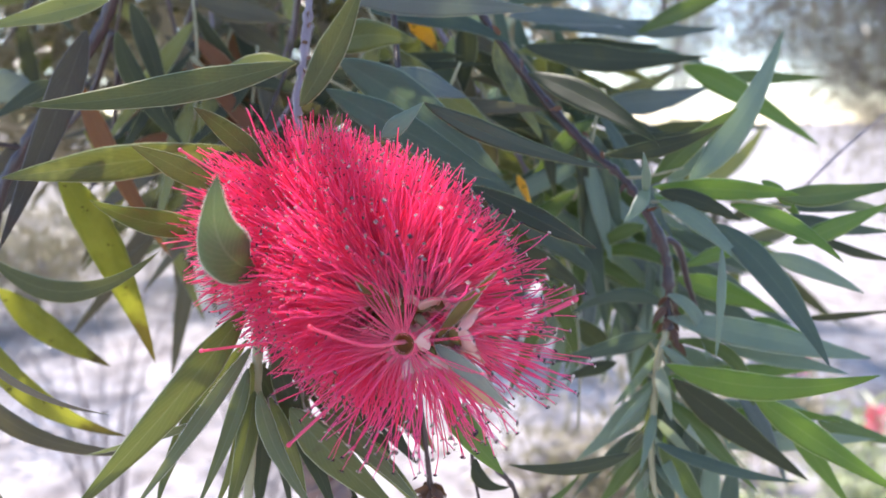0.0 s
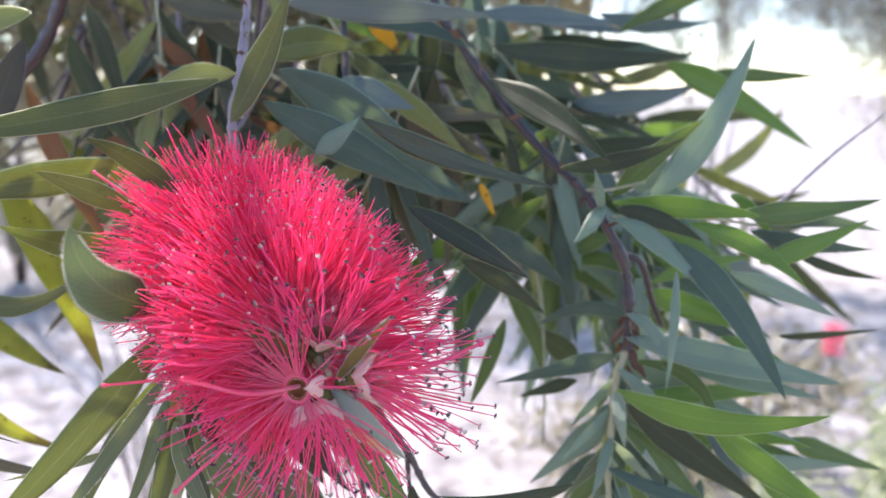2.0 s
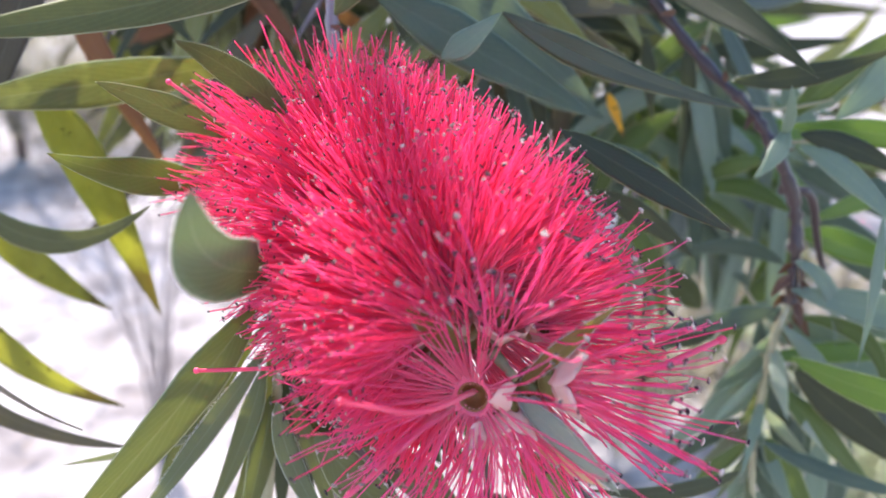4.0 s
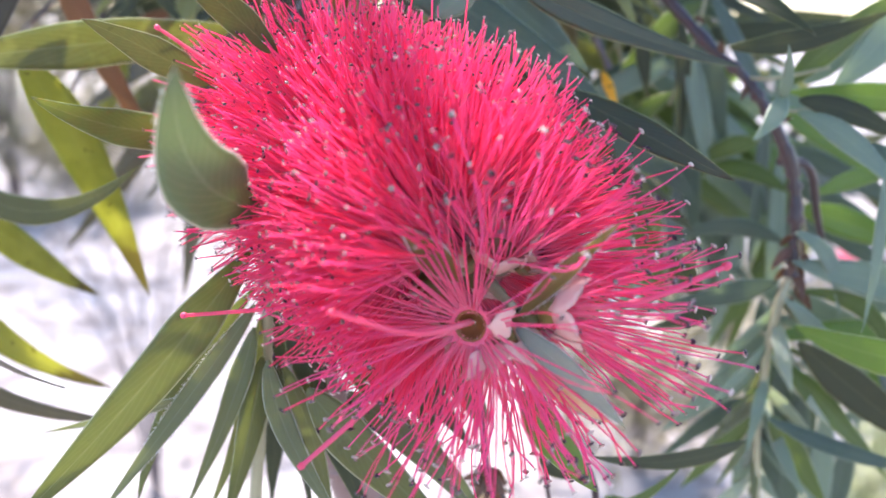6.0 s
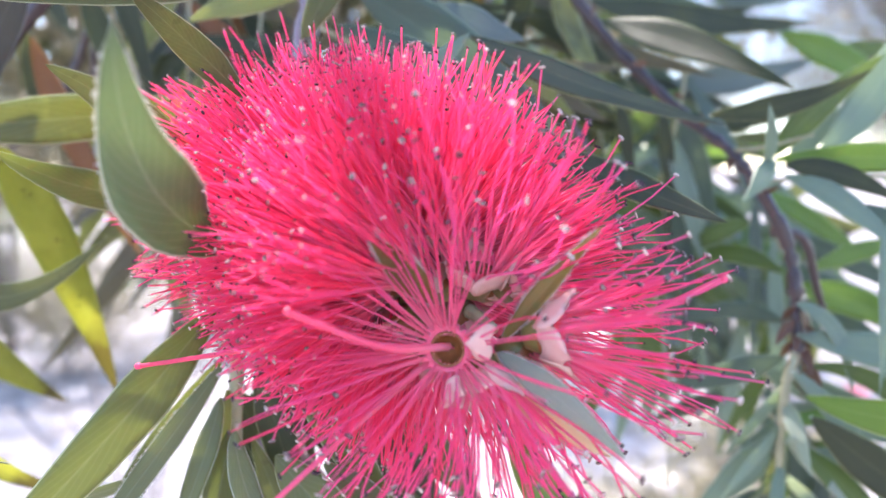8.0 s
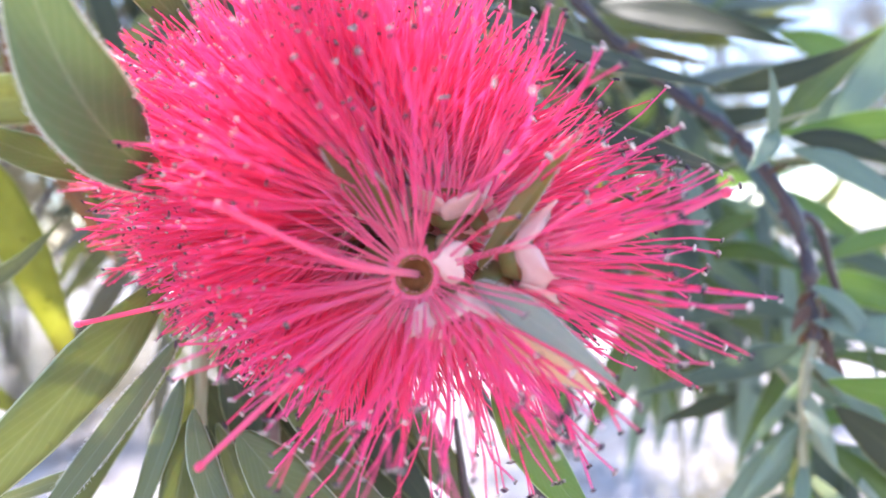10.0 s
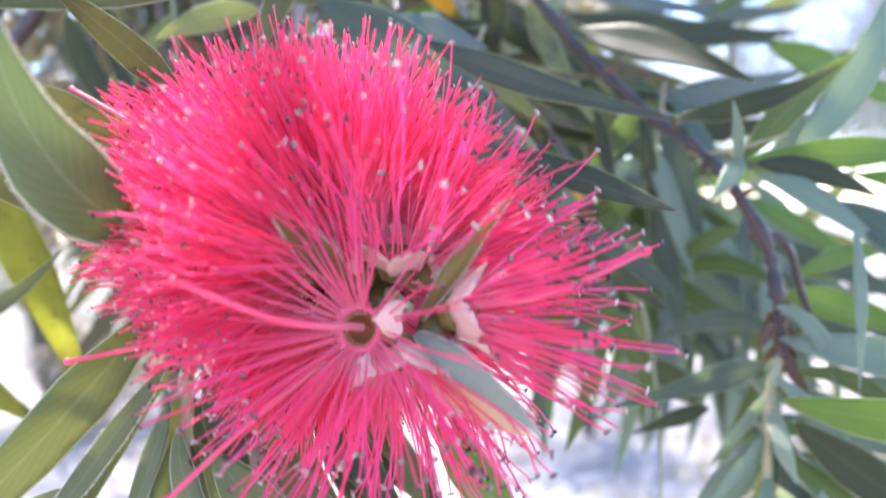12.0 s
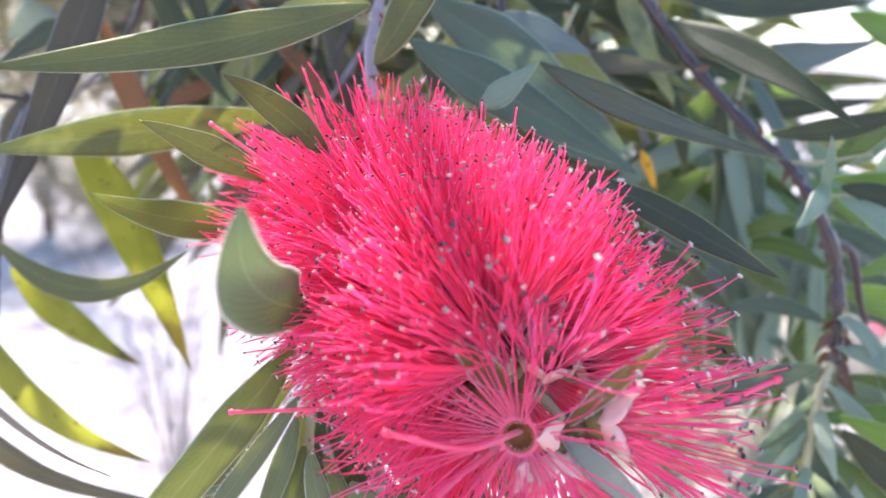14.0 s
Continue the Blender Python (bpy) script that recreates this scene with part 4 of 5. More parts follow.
def fringe(blade, count, length):
    """White down along both margins of a blade."""
    co = [v.co for v in blade.data.vertices]
    verts, faces, uvs = [], [], []
    for _ in range(count):
        i, f, k = random.randrange(15), random.random(), random.choice((0, 6))
        p = co[7 * i + k].lerp(co[7 * i + 7 + k], f)
        out = (p - co[7 * i + 3].lerp(co[7 * i + 10], f)).normalized()
        way = (out + (co[7 * i + 7 + k] - co[7 * i + k]).normalized() * 0.7 + Vector([random.gauss(0, 0.35) for _ in range(3)])).normalized()
        ln = length * random.uniform(0.5, 1.2)
        n = len(verts)
        v, fc, u = rings([p - way * ln * 0.1, p + way * ln * 0.6, p + way * ln], [0.000022, 0.000018, 0.000008], 3, False)
        verts += v
        uvs += u
        faces += [tuple(n + a for a in q) for q in fc]
    tagged(part("down", mesh_of("down", verts, faces, uvs), down_skin, blade, "fine white down on the leaf margin"), kind="stuff")


random.seed(41)
for blade in downy:
    fringe(blade, 620, 0.00036)


# ---- the bottlebrush flower ----
random.seed(11)
APEX, REAR = Vector((0.0008, 0.1265, 1.3222)), Vector((-0.0262, 0.1735, 1.3305))
FORWARD = (APEX - REAR).normalized()
flower = thing("bottlebrush_flower", REAR, "red bottlebrush flower of many crimson stamens with dark and cream anthers", "flower")


def blob(verts, faces, uvs, slots, centre, way, length, radius, slot):
    """A small bean along way, added to the lists."""
    side = way.orthogonal().normalized()
    up = way.cross(side)
    i = len(verts)
    for s, r in ((-0.5, 0.35), (-0.25, 0.95), (0.1, 1.0), (0.38, 0.75), (0.5, 0.3)):
        for k in range(5):
            a = 2 * math.pi * k / 5
            verts.append(centre + way * length * s + (side * math.cos(a) + up * math.sin(a)) * radius * r)
            uvs.append((0, 1))
    for j in range(4):
        for k in range(5):
            a, b = i + j * 5 + k, i + j * 5 + (k + 1) % 5
            faces.append((a, b, b + 5, a + 5))
            slots.append(slot)
    faces.append(tuple(i + k for k in range(4, -1, -1)))
    faces.append(tuple(i + 20 + k for k in range(5)))
    slots += [slot, slot]


def filament(verts, faces, uvs, slots, points, r0, r1, sides=4):
    i = len(verts)
    n = len(points)
    v, f, u = rings(points, [r0 + (r1 - r0) * k / (n - 1) for k in range(n)], sides, False)
    verts += v
    uvs += u
    for face in f:
        faces.append(tuple(i + k for k in face))
        slots.append(0)


def stamen_points(root, out, rim, length, bend, steps=6):
    """From the cup's rim: first along out, then bending towards rim."""
    pts, p, way = [root.copy()], root.copy(), out.copy()
    wob = Vector((random.gauss(0, 1), random.gauss(0, 1), random.gauss(0, 1))) * 0.095
    for k in range(steps):
        way = (way + rim * bend / steps + wob * (1 - 0.5 * k)).normalized()
        p = p + way * length / steps
        pts.append(p.copy())
    return pts


def add_stamen(lists, pts, radius=0.000145, bold=1.0):
    filament(*lists, pts, radius * 1.25, radius * 0.75)
    way = (pts[-1] - pts[-2]).normalized()
    lean = (way.orthogonal().normalized() + way * random.uniform(-0.4, 0.9)).normalized()
    size, thick = random.uniform(0.00056, 0.00086) * bold, random.uniform(0.00015, 0.00023) * bold
    if bold < 1:
        blob(*lists, pts[-1] + way * 0.0002, lean, size, thick, 1)
        return
    apart = lean.cross(way).normalized() * thick * 0.62
    for lobe in (apart, -apart):
        blob(*lists, pts[-1] + way * 0.0002 + lobe, lean, size, thick * 0.7, 1)


def cup_mesh():
    """The floret's bowl, open outwards along z."""
    verts, faces, slots = [], [], []
    prof = [(0.0006, -0.0028), (0.0017, -0.0024), (0.0023, -0.0010), (0.0025, 0.0004), (0.0022, 0.0005), (0.0019, -0.0008), (0.0010, -0.0018), (0.0002, -0.0020)]
    for r, z in ((0.84 * r, 0.9 * z) for r, z in prof):
        for k in range(12):
            a = 2 * math.pi * k / 12
            verts.append((r * math.cos(a), r * math.sin(a), z))
    for i in range(len(prof) - 1):
        for k in range(12):
            a, b = i * 12 + k, i * 12 + (k + 1) % 12
            faces.append((a, b, b + 12, a + 12))
            slots.append(1 if i >= 2 else 0)
    return mesh_of("cup", verts, faces, slots=slots)


def collar_mesh(angle):
    """The fused feet of the stamens: a thin pink ring that flares from the cup's rim, with a toothed edge."""
    verts, faces = [], []
    for layer in (0.0, 0.00008):
        for i, reach in enumerate((0.0, 0.0006, 0.0011, 0.0016)):
            for k in range(40):
                a = math.pi * k / 20
                far = reach * (1 if i < 2 or k % 2 else 0.72 if i == 2 else 0.5)
                bend = angle * (0.45 + 0.55 * i / 3)
                r, z = 0.0018 + far * math.sin(bend) + layer * math.cos(bend), 0.0001 + far * math.cos(bend) - layer * math.sin(bend)
                verts.append((r * math.cos(a), r * math.sin(a), z))
    for layer in (0, 160):
        for i in range(3):
            for k in range(40):
                a, b = layer + i * 40 + k, layer + i * 40 + (k + 1) % 40
                faces.append((a, b, b + 40, a + 40) if layer else (a, a + 40, b + 40, b))
    for k in range(40):
        faces.append((120 + k, 280 + k, 280 + (k + 1) % 40, 120 + (k + 1) % 40))
    return mesh_of("collar", verts, faces)


def petal_mesh():
    """A small round concave petal, standing on the rim at +x, opening along z."""
    verts, faces = [], []
    for layer in (0.0, 0.00012):
        for i in range(6):
            s = i / 5
            wide = 0.0021 * math.sqrt(max(0.0, 1 - ((s - 0.4) / 0.62) ** 2))
            for k in range(7):
                u = k / 3 - 1
                x = 0.0021 + 0.0011 * s + 0.0008 * s * s - 0.0008 * u * u * (0.4 + s) + layer + 0.00012 * math.sin(5 * u + 3 * s)
                verts.append((x, u * wide, -0.0006 + 0.0027 * s - 0.0004 * abs(u) + 0.00015 * math.sin(4 * u + 2 * s)))
    for layer in (0, 42):
        for i in range(5):
            for k in range(6):
                a = layer + i * 7 + k
                q = (a, a + 1, a + 8, a + 7)
                faces.append(q if layer else q[::-1])
    border = [k for k in range(7)] + [7 * i + 6 for i in range(1, 6)] + [35 + k for k in range(5, -1, -1)] + [7 * i for i in range(4, 0, -1)]
    for a, b in zip(border, border[1:] + border[:1]):
        faces.append((a, b, b + 42, a + 42))
    return mesh_of("petal", verts, faces)


CUP, PETAL = cup_mesh(), petal_mesh()
single_count = 0


def floret(place, out, count, spread, single, lengths=(0.0135, 0.0215), petals=True, shy=0.0, bloom=0.8, big=1.0):
    """One floret: cup, petals, stamens all round the rim and a longer style in the middle."""
    global single_count
    out = Vector(out).normalized()
    turn = out.to_track_quat("Z", "Y").to_matrix().to_4x4()
    local = Matrix.Translation(Vector(place) - REAR) @ turn @ pose(0, 0, 0, 0, 0, random.uniform(0, 360)) @ Matrix.Scale(big, 4)
    head = part("floret", CUP, [cup_skin, cup_inside], flower, "", local)
    if petals:
        part("collar", collar_mesh(0.5 * (spread[0] + spread[1]) * 0.9), collar_skin, head, "pink fused feet of the stamens")
    if petals and not shy:
        for k in range(5):
            part("petal", PETAL, petal_skin, head, "", pose(0, 0, 0, 0, 0, 72 * k + random.uniform(-8, 8)) @ Matrix.Scale(bloom * random.uniform(0.85, 1.1), 4))
    filament_skin = rose if count < 60 or shy else crimson
    z = Vector((0, 0, 1))
    lists = ([], [], [], [])
    lengths = (lengths[0] / big, lengths[1] / big)
    for k in range(count):
        a = 2 * math.pi * (k + random.random() * 0.8) / count
        rim = Vector((math.cos(a), math.sin(a), 0))
        open_angle = random.uniform(*spread)
        way = z * math.cos(open_angle) + rim * math.sin(open_angle)
        if (local.to_3x3() @ way).x > 0.2 and random.random() < shy:
            continue
        pts = stamen_points(rim * random.uniform(0.0016 if shy else 0.0017, 0.0021), (way + z * 0.25).normalized(), rim, random.uniform(*lengths), random.uniform(0.0, 0.35))
        if single and single_count < 300:
            single_count += 1
            one = ([], [], [], [])
            add_stamen(one, pts, 0.00012)
            part("stamen", mesh_of("stamen", *one), [filament_skin, anther], head)
        else:
            add_stamen(lists, pts, 0.00012 if filament_skin == rose else 0.000112, bold=1.0 if petals and count < 60 else random.choice((0.3, 0.42, 0.55, 0.7)))
    if lists[0]:
        ob = part("stamen_tuft", mesh_of("stamen_tuft", *lists), [filament_skin, anther], head)
        tagged(ob, kind="stuff")
    return head


def style(root, end, sag, thick=0.00034):
    """A long thick style with a knob, from a cup to its tip."""
    a, b = Vector(root) - REAR, Vector(end) - REAR
    mid = (a + b) / 2 + Vector(sag)
    lists = ([], [], [], [])
    line = smooth_line([a, mid, b], 6)
    filament(*lists, line, thick, thick * 0.72, 6)
    way = (line[-1] - line[-2]).normalized()
    blob(*lists, line[-1], way, thick * 2.6, thick * 1.15, 0)
    part("style", mesh_of("style", *lists), [style_red], flower, "long thick red style with a knobbed end")


def spike_axis():
    line = [Vector((0, 0, 0)), (APEX - REAR) * 0.5 + Vector((0, 0, 0.001)), (APEX - REAR) * 0.84]
    verts, faces, uvs = rings(smooth_line(line, 8), [0.0022 - 0.0015 * (i / 16) ** 3 for i in range(17)], 10)
    part("axis", mesh_of("axis", verts, faces, uvs), axis_skin, flower, "downy pale axis of the flower")


spike_axis()
SIDE = FORWARD.cross(Vector((0, 0, 1))).normalized()
UP = SIDE.cross(FORWARD)
front = floret((-0.0030, 0.1275, 1.3197), (-0.24, -0.95, 0.12), 112, (0.98, 1.5), True, shy=0.66, lengths=(0.010, 0.019), big=0.8)
floret((0.0064, 0.1300, 1.3208), (0.95, -0.2, 0.03), 44, (0.1, 0.62), True, lengths=(0.0115, 0.0185), bloom=1.0, big=1.12)
floret((-0.0006, 0.1330, 1.3258), (0.12, -0.35, 0.92), 36, (0.15, 0.8), True, bloom=1.1)
floret((0.0000, 0.1290, 1.3165), (0.12, -0.4, -0.9), 58, (0.2, 0.95), False, lengths=(0.0095, 0.0175), bloom=1.1)
floret((-0.0050, 0.1345, 1.3250), (-0.6, -0.3, 0.7), 36, (0.15, 0.8), True)
floret((-0.0060, 0.1330, 1.3175), (-0.8, -0.25, -0.55), 36, (0.15, 0.8), True, lengths=(0.010, 0.019))
floret((0.0035, 0.1330, 1.3180), (0.65, 0.15, -0.75), 44, (0.15, 0.8), False, lengths=(0.0095, 0.018))
floret((0.0032, 0.1350, 1.3250), (0.75, -0.35, 0.6), 34, (0.15, 0.7), True, lengths=(0.010, 0.018))
for place, lean, size in (((-0.0003, 0.1257, 1.3207), 8.0, 0.8), ((-0.0024, 0.1256, 1.3158), -35.0, 0.75)):
    turn = Matrix(((0, 0, -1, 0), (-1, 0, 0, 0), (0, 1, 0, 0), (0, 0, 0, 1)))
    m = Matrix.Translation(Vector(place) - REAR) @ Matrix.Rotation(radians(lean), 4, "Y") @ turn @ Matrix.Scale(size, 4) @ Matrix.Translation((-0.0025, 0, -0.0008))
    part("petal", PETAL, petal_skin, front, "", front.matrix_basis.inverted() @ m)
COUNT = 50
for i in range(COUNT):
    s = 0.16 + 0.84 * i / (COUNT - 1)
    a = 2.39996 * i + 0.6
    radial = SIDE * math.cos(a) + UP * math.sin(a)
    low = max(0.0, -radial.z + 0.15 * (radial.x < 0))
    high = max(0.0, radial.x * 0.75 + radial.z * 0.66 - 0.2)
    west = max(0.0, -radial.x - 0.2) * (s < 0.55)
    tilt = 0.26 - 0.26 * s
    out = radial * math.cos(tilt) + FORWARD * math.sin(tilt)
    head = floret(APEX.lerp(REAR, s) + radial * 0.0052, out, 110 if low < 0.3 else 92, (0.03, 0.48), False, lengths=(0.0135 - 0.002 * low - 0.002 * high - 0.002 * west, 0.0225 - 0.0065 * low - 0.006 * high - 0.005 * west), petals=s < 0.5)
    if i == 7:
        cam.data.dof.focus_object = head
style((-0.0068, 0.1290, 1.3165), (-0.0192, 0.1222, 1.3062), (0.001, -0.001, 0.0012))
style((0.0050, 0.1300, 1.3210), (0.0224, 0.1322, 1.3254), (0.0, -0.001, -0.0012), 0.00042)
style((-0.0060, 0.1330, 1.3175), (-0.0360, 0.1370, 1.3158), (0.003, -0.001, 0.002))
style((-0.0120, 0.1480, 1.3290), (-0.0440, 0.1550, 1.3470), (0.002, -0.002, -0.001))
style((-0.0030, 0.1285, 1.3197), (-0.0142, 0.1148, 1.3252), (0.0008, -0.0008, -0.0012), 0.00036)


# ---- the rest of the shrub behind ----
random.seed(23)
def spray(place, label, mats, length=0.16, count=16):
    """A leafy twig of the shrub behind, built round its own z axis."""
    ob = thing("leafy_twig", place, label, "twig", "leafy twigs of the shrub behind")
    base = Vector(place)
    bend = Vector((random.uniform(-0.02, 0.02), random.uniform(-0.02, 0.02), 0))
    line = [base, base + Vector((0, 0, length * 0.5)) + bend, base + Vector((0, 0, length))]
    stem(ob, line, 0.0016, 0.0007, bark)
    for k in range(count):
        s = 0.12 + 0.88 * k / count
        p = base + Vector((0, 0, length * s)) + bend * (1 - (2 * s - 1) ** 2)
        a = 2.4 * k
        reach = random.uniform(0.05, 0.075)
        flat = Vector((math.cos(a), math.sin(a), 0))
        end = p + flat * reach * 0.8 + Vector((0, 0, reach * random.uniform(0.1, 0.8)))
        mid = (p + end) / 2 + Vector((0, 0, random.uniform(-0.004, 0.008)))
        leaf(ob, p, mid, end, random.uniform(0.006, 0.009), random.choice(mats))
    return ob


kinds = [
    spray((-0.30, 0.46, 1.40), "leafy twig with olive and green narrow leaves", [olive, dark, dark]),
    spray((-0.10, 0.50, 1.42), "leafy twig with dark and brownish narrow leaves", [dark, brownleaf, brownleaf]),
    spray((0.12, 0.52, 1.40), "leafy twig with dark olive narrow leaves", [dark, dark, olive]),
    spray((0.015, 0.40, 1.34), "leafy twig with fresh green and blue-green narrow leaves", [teal, green, pale, fresh], 0.12, 18),
]
for i in range(54):
    y = random.uniform(0.36, 1.1)
    rise = random.uniform(0.02, 0.34)
    x = random.uniform(-0.60, 0.03 if rise > 0.17 else -0.06) * y
    z = 1.352 + rise * y + (0.05 if x < 0 else 0.03)
    copy_thing(kinds[random.randrange(3)], pose(x, y, z, random.uniform(-25, 25), random.uniform(70, 290), random.uniform(-20, 20)))
for i in range(2):
    y = random.uniform(0.34, 0.55)
    x = random.uniform(0.02, 0.15) * y
    z = 1.352 + random.uniform(-0.02, 0.14) * y
    copy_thing(kinds[random.choice((2, 3, 3))], pose(x, y, z, random.uniform(-20, 20), random.uniform(110, 170), random.uniform(-20, 20)))


def twiglet(parent, start, way, mats, count=8):
    """A short side twig with narrow leaves that spread to both sides."""
    a, w = Vector(start), Vector(way)
    stem(parent, [a, a + w * 0.5 + Vector((0.001, 0, 0.001)), a + w], 0.0004, 0.0003, shoot, "side_twig")
    across = w.cross(Vector((0, -1, 0))).normalized()
    for k in range(count):
        p = a + w * (0.1 + 0.9 * k / count)
        d = (w.normalized() * random.uniform(0.6, 1.1) + across * (1 if k % 2 else -1) * random.uniform(0.4, 0.9) + Vector((0, random.uniform(-0.3, 0.3), 0))).normalized() * random.uniform(0.030, 0.048)
        sag = Vector((0, 0, -random.uniform(0.0, 0.003)))
        leaf(parent, p, p + d * 0.5 - sag, p + d, random.uniform(0.0038, 0.0058), random.choice(mats))


for i in range(6):
    twiglet(back, (random.uniform(-0.03, 0.05), random.uniform(0.25, 0.31), random.uniform(1.375, 1.40)), (random.uniform(-0.02, 0.04), 0.0, random.uniform(-0.05, -0.025)), [dark, teal, olive])
for i in range(8):
    twiglet(back, (random.uniform(-0.040, 0.006), random.uniform(0.215, 0.26), random.uniform(1.362, 1.385)), (random.uniform(-0.015, 0.04), 0.0, random.uniform(-0.04, -0.015)), [dark, teal, brownleaf, olive])
for i in range(12):
    twiglet(left, (random.uniform(-0.095, -0.045), random.uniform(0.24, 0.31), random.uniform(1.368, 1.395)), (random.uniform(-0.03, 0.03), 0.0, random.uniform(-0.05, -0.02)), [olive, brownleaf, dark, dark, brown])
for i in range(4):
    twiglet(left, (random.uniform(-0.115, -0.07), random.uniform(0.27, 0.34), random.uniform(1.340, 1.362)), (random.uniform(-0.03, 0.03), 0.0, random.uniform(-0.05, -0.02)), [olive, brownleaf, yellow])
for i in range(16):
    x, y, z = random.uniform(-0.115, 0.02), random.uniform(0.225, 0.32), random.uniform(1.365, 1.40)
    dx, dz = random.uniform(-0.03, 0.03), random.uniform(-0.05, -0.02)
    stem(left if x < -0.045 else back, [(x, y, z), (x + 0.4 * dx, y + 0.004, z + 0.55 * dz), (x + dx, y, z + dz)], random.uniform(0.0005, 0.0011), 0.0003, bark if i % 3 else grey_bark, "side_twig", 0.5)
for i in range(9):
    twiglet(back, (random.uniform(0.03, 0.075), random.uniform(0.26, 0.33), random.uniform(1.30, 1.345)), (random.uniform(-0.02, 0.03), 0.0, random.uniform(-0.045, -0.02)), [teal, green, pale, blue])
for k in range(12):
    a = 2.4 * k
    bract(flower_stem, Vector((-0.0267, 0.1890, 1.3805)).lerp(Vector((-0.0270, 0.1795, 1.3460)), k / 11), (math.cos(a) * 0.8, -0.4, math.sin(a) * 0.5), random.uniform(0.0012, 0.0024))
for i in range(7):
    twiglet(back, (random.uniform(0.022, 0.06), random.uniform(0.235, 0.29), random.uniform(1.325, 1.358)), (random.uniform(-0.02, 0.03), 0.0, random.uniform(-0.045, -0.02)), [teal, green, pale, fresh])
for i in range(2):
    twiglet(right, (0.050 + random.uniform(-0.004, 0.012), random.uniform(0.205, 0.225), 1.30 - 0.009 * i), (random.uniform(0.01, 0.035), 0.004, random.uniform(-0.035, -0.015)), [teal, green, pale, fresh])
for k in range(22):
    a = 2.4 * k
    p = Vector((0.0508 - 0.00005 * k, 0.1995, 1.3000 - 0.0022 * k))
    d = Vector((math.cos(a) * 0.8, math.sin(a) * 0.5 - 0.3, -0.75)) * random.uniform(0.008, 0.019)
    leaf(right, p, p + d * 0.5, p + d, random.uniform(0.0016, 0.0028), (hoary, pale, silk)[k % 3])


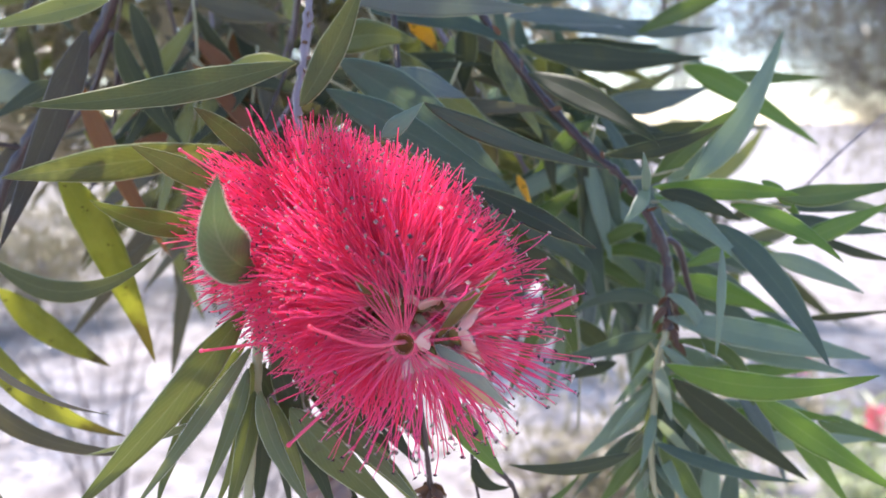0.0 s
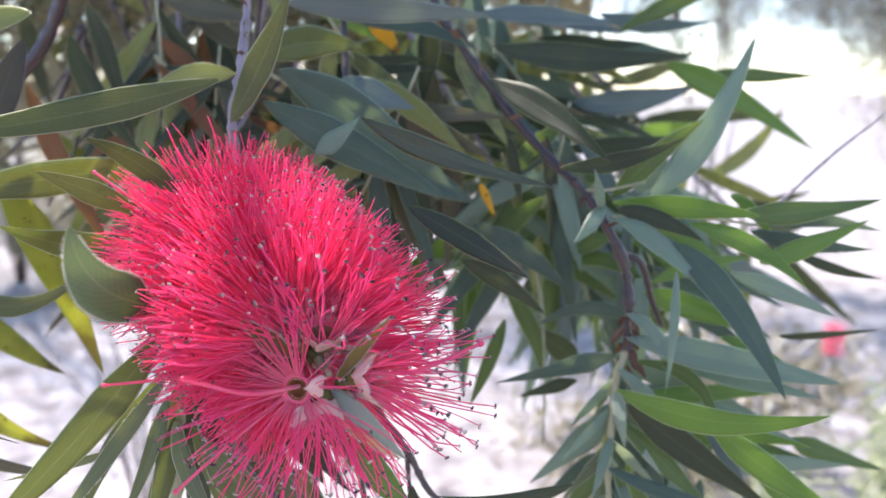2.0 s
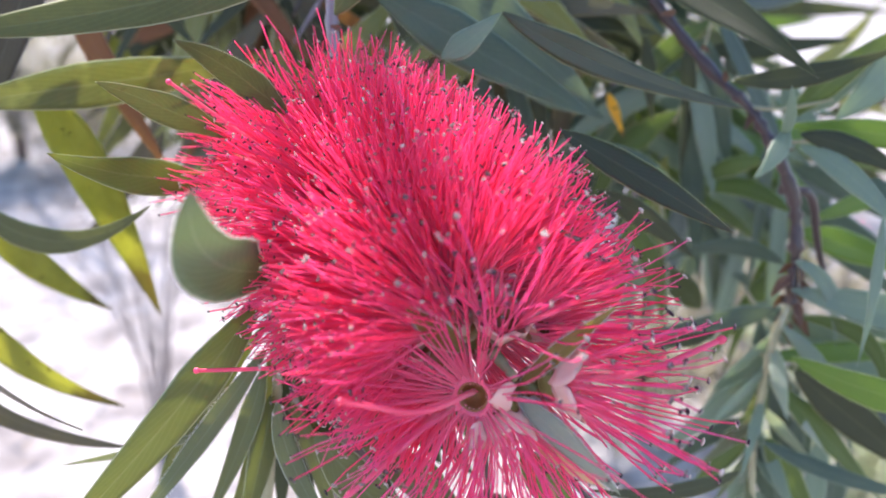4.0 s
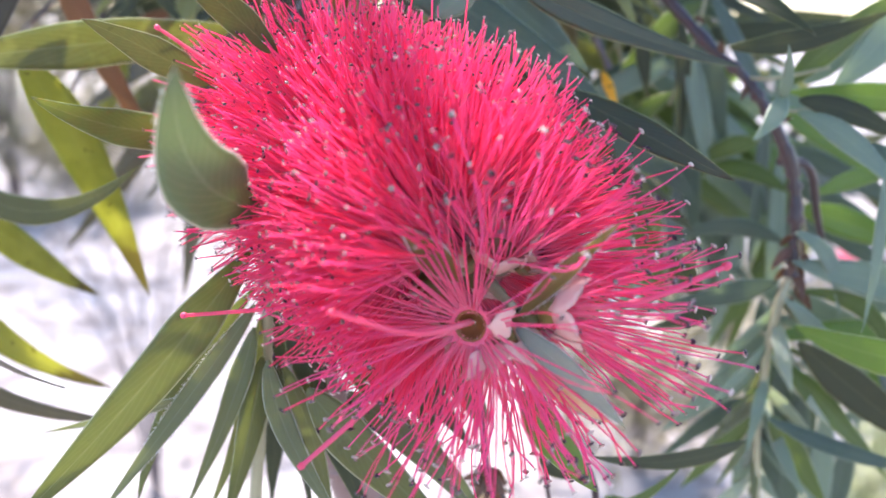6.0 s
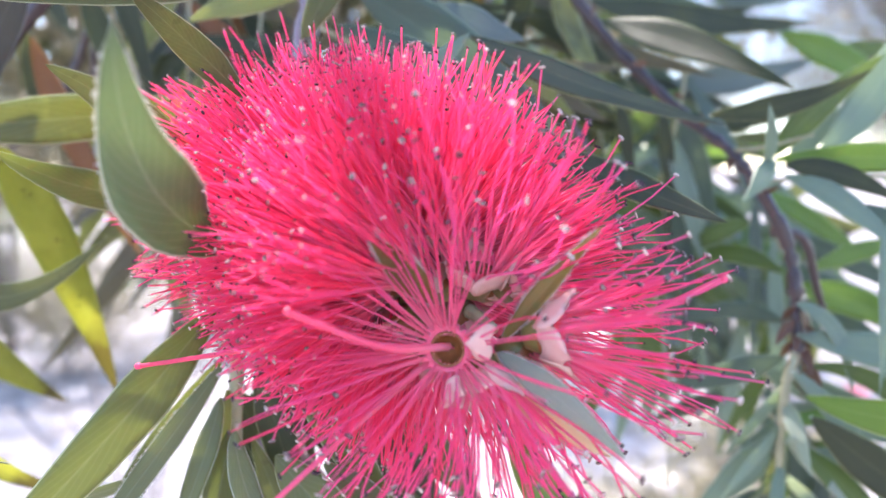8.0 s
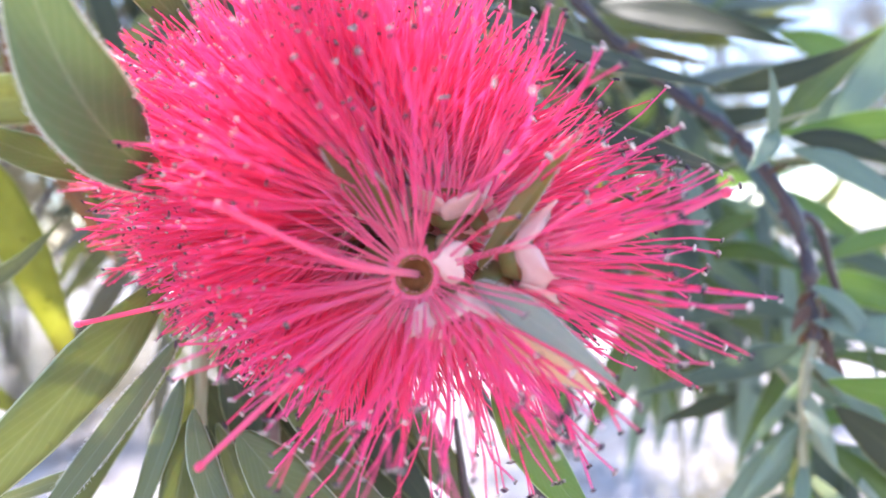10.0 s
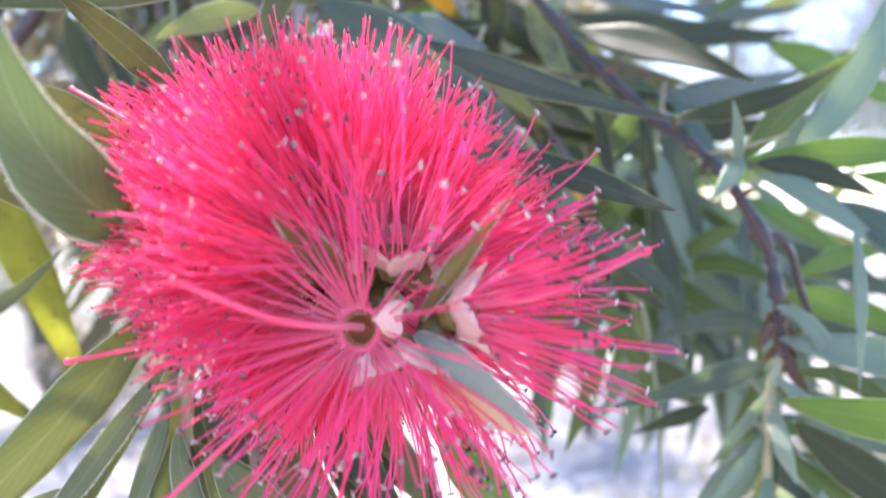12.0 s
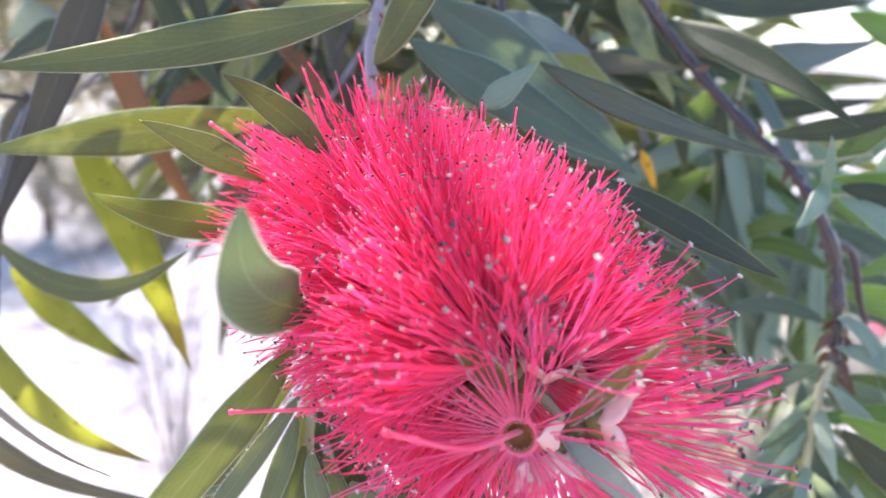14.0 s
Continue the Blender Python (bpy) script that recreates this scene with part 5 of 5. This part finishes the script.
# ---- the body of the shrub: trunk, boughs and crown ----
def shrub_body():
    random.seed(61)
    foot = Vector((-0.98, 1.05, 0.0))
    ob = thing("bottlebrush_shrub", foot, "leaning bottlebrush shrub with brown trunk and leafy crown on pale ground", "shrub")
    stem(ob, [foot + Vector((0, 0, -0.03)), (-0.96, 1.03, 0.45), (-0.91, 0.98, 0.95), (-0.86, 0.92, 1.45), (-0.70, 0.85, 1.88)], 0.024, 0.014, bark, "trunk", 0.3)
    stem(ob, [(-0.94, 1.01, 0.65), (-1.0, 0.92, 1.10), (-1.02, 0.82, 1.55), (-0.92, 0.72, 1.95)], 0.02, 0.010, bark, "bough", 0.3)
    stem(ob, [(-0.86, 0.92, 1.45), (-0.50, 0.70, 1.66), (-0.18, 0.44, 1.60), (-0.06, 0.29, 1.53), (0.03, 0.25, 1.50)], 0.012, 0.003, bark, "bough", 0.4)
    stem(ob, [(-0.70, 0.85, 1.88), (-0.25, 0.75, 1.98), (0.05, 0.62, 2.02), (0.25, 0.55, 1.95)], 0.012, 0.004, bark, "bough", 0.4)
    stem(ob, [(-0.88, 0.95, 1.30), (-0.68, 1.20, 1.75), (-0.35, 1.45, 1.95)], 0.012, 0.004, bark, "bough", 0.4)
    stem(ob, [(-0.02, 0.265, 1.515), (-0.005, 0.235, 1.45), (0.004, 0.2235, 1.392)], 0.0016, 0.0010, bark, "twig")
    stem(ob, [(-0.05, 0.285, 1.53), (-0.035, 0.225, 1.45), (-0.026, 0.193, 1.400)], 0.0016, 0.0012, grey_bark, "twig")
    stem(ob, [(-0.11, 0.35, 1.565), (-0.085, 0.26, 1.47), (-0.070, 0.211, 1.395)], 0.0018, 0.0015, bark, "twig")
    stem(ob, [(-0.03, 0.27, 1.52), (-0.018, 0.24, 1.45), (-0.012, 0.207, 1.392)], 0.0014, 0.0009, bark, "twig")
    stem(ob, [(-0.01, 0.262, 1.512), (-0.009, 0.258, 1.45), (-0.008, 0.252, 1.392)], 0.0014, 0.0010, bark, "twig")
    heart = [Vector(p) for p in ((-0.70, 0.85, 1.98), (-0.90, 0.75, 1.98), (-0.75, 0.55, 1.88), (0.12, 0.66, 2.05), (0.18, 0.45, 1.95), (-0.35, 1.40, 1.95), (0.15, 0.28, 1.78), (-0.45, 0.25, 1.80), (-0.55, 1.10, 2.05), (-0.02, 0.10, 1.85), (-0.60, 0.95, 1.80))]

    def spot():
        while True:
            c = random.choice(heart)
            p = c + Vector((random.gauss(0, 0.13), random.gauss(0, 0.13), random.gauss(0, 0.10)))
            if p.z > 1.46 + max(0.0, p.y) * 0.34:
                return p - foot
    crown = part("crown", scatter_leaves("crown", 5000, spot, 0.062), [olive], ob)
    tagged(crown, kind="stuff")
    # Unseen leaves added overhead for shade, with sun gaps over flower and yellow leaves.
    clumps = [Vector((random.uniform(-0.52, 0.10), random.uniform(0.30, 0.85), random.uniform(1.66, 2.02))) for _ in range(46)]
    gaps = ((Vector((-0.098, 0.19, 1.306)), 0.042, 0.4), (Vector((0.0, 0.14, 1.333)), 0.036, 0.5))

    def over():
        while True:
            p = random.choice(clumps) + Vector((random.gauss(0, 0.05), random.gauss(0, 0.05), random.gauss(0, 0.04)))
            open_sky = False
            for spot_below, wide, dense in gaps:
                off = p - spot_below
                open_sky |= (off - sun_way * off.dot(sun_way)).length < wide and random.random() > dense
            if p.z > 1.48 + max(0.0, p.y) * 0.34 and not open_sky:
                return p - foot
    tagged(part("canopy", scatter_leaves("canopy", 1900, over, 0.062), [olive], ob), kind="stuff")

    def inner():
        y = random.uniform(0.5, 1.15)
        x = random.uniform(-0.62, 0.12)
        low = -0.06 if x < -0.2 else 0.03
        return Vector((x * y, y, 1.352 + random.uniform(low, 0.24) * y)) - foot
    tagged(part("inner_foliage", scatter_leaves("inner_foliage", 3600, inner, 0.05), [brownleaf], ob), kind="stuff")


shrub_body()


# ---- a low shrub with red flowers farther off ----
def distant_flower(place):
    ob = thing("bottlebrush_flower", place, "small red bottlebrush flower on a low shrub farther off", "flower", "flowers of the low shrub")
    lists = ([], [], [], [])
    for k in range(260):
        s, a = random.random(), random.uniform(0, 6.283)
        root = Vector((0, 0, 0.06 * s))
        rim = Vector((math.cos(a), math.sin(a), random.uniform(-0.1, 0.5))).normalized()
        filament(*lists, [root, root + rim * 0.012, root + rim * random.uniform(0.019, 0.025)], 0.0004, 0.0003, 3)
    part("stamen_tuft", mesh_of("stamen_tuft", *lists), [crimson], ob)
    stem(ob, [Vector(place) + Vector((0, 0, -0.12)), Vector(place), Vector(place) + Vector((0, 0, 0.06))], 0.002, 0.0015, bark, "axis")


far_shrub((0.82, 1.75, 0.0), 1.0, 0.28, green, 1500, "low green shrub with red flowers on pale ground")
distant_flower((0.645, 1.60, 0.868))
distant_flower((0.86, 1.72, 0.70))
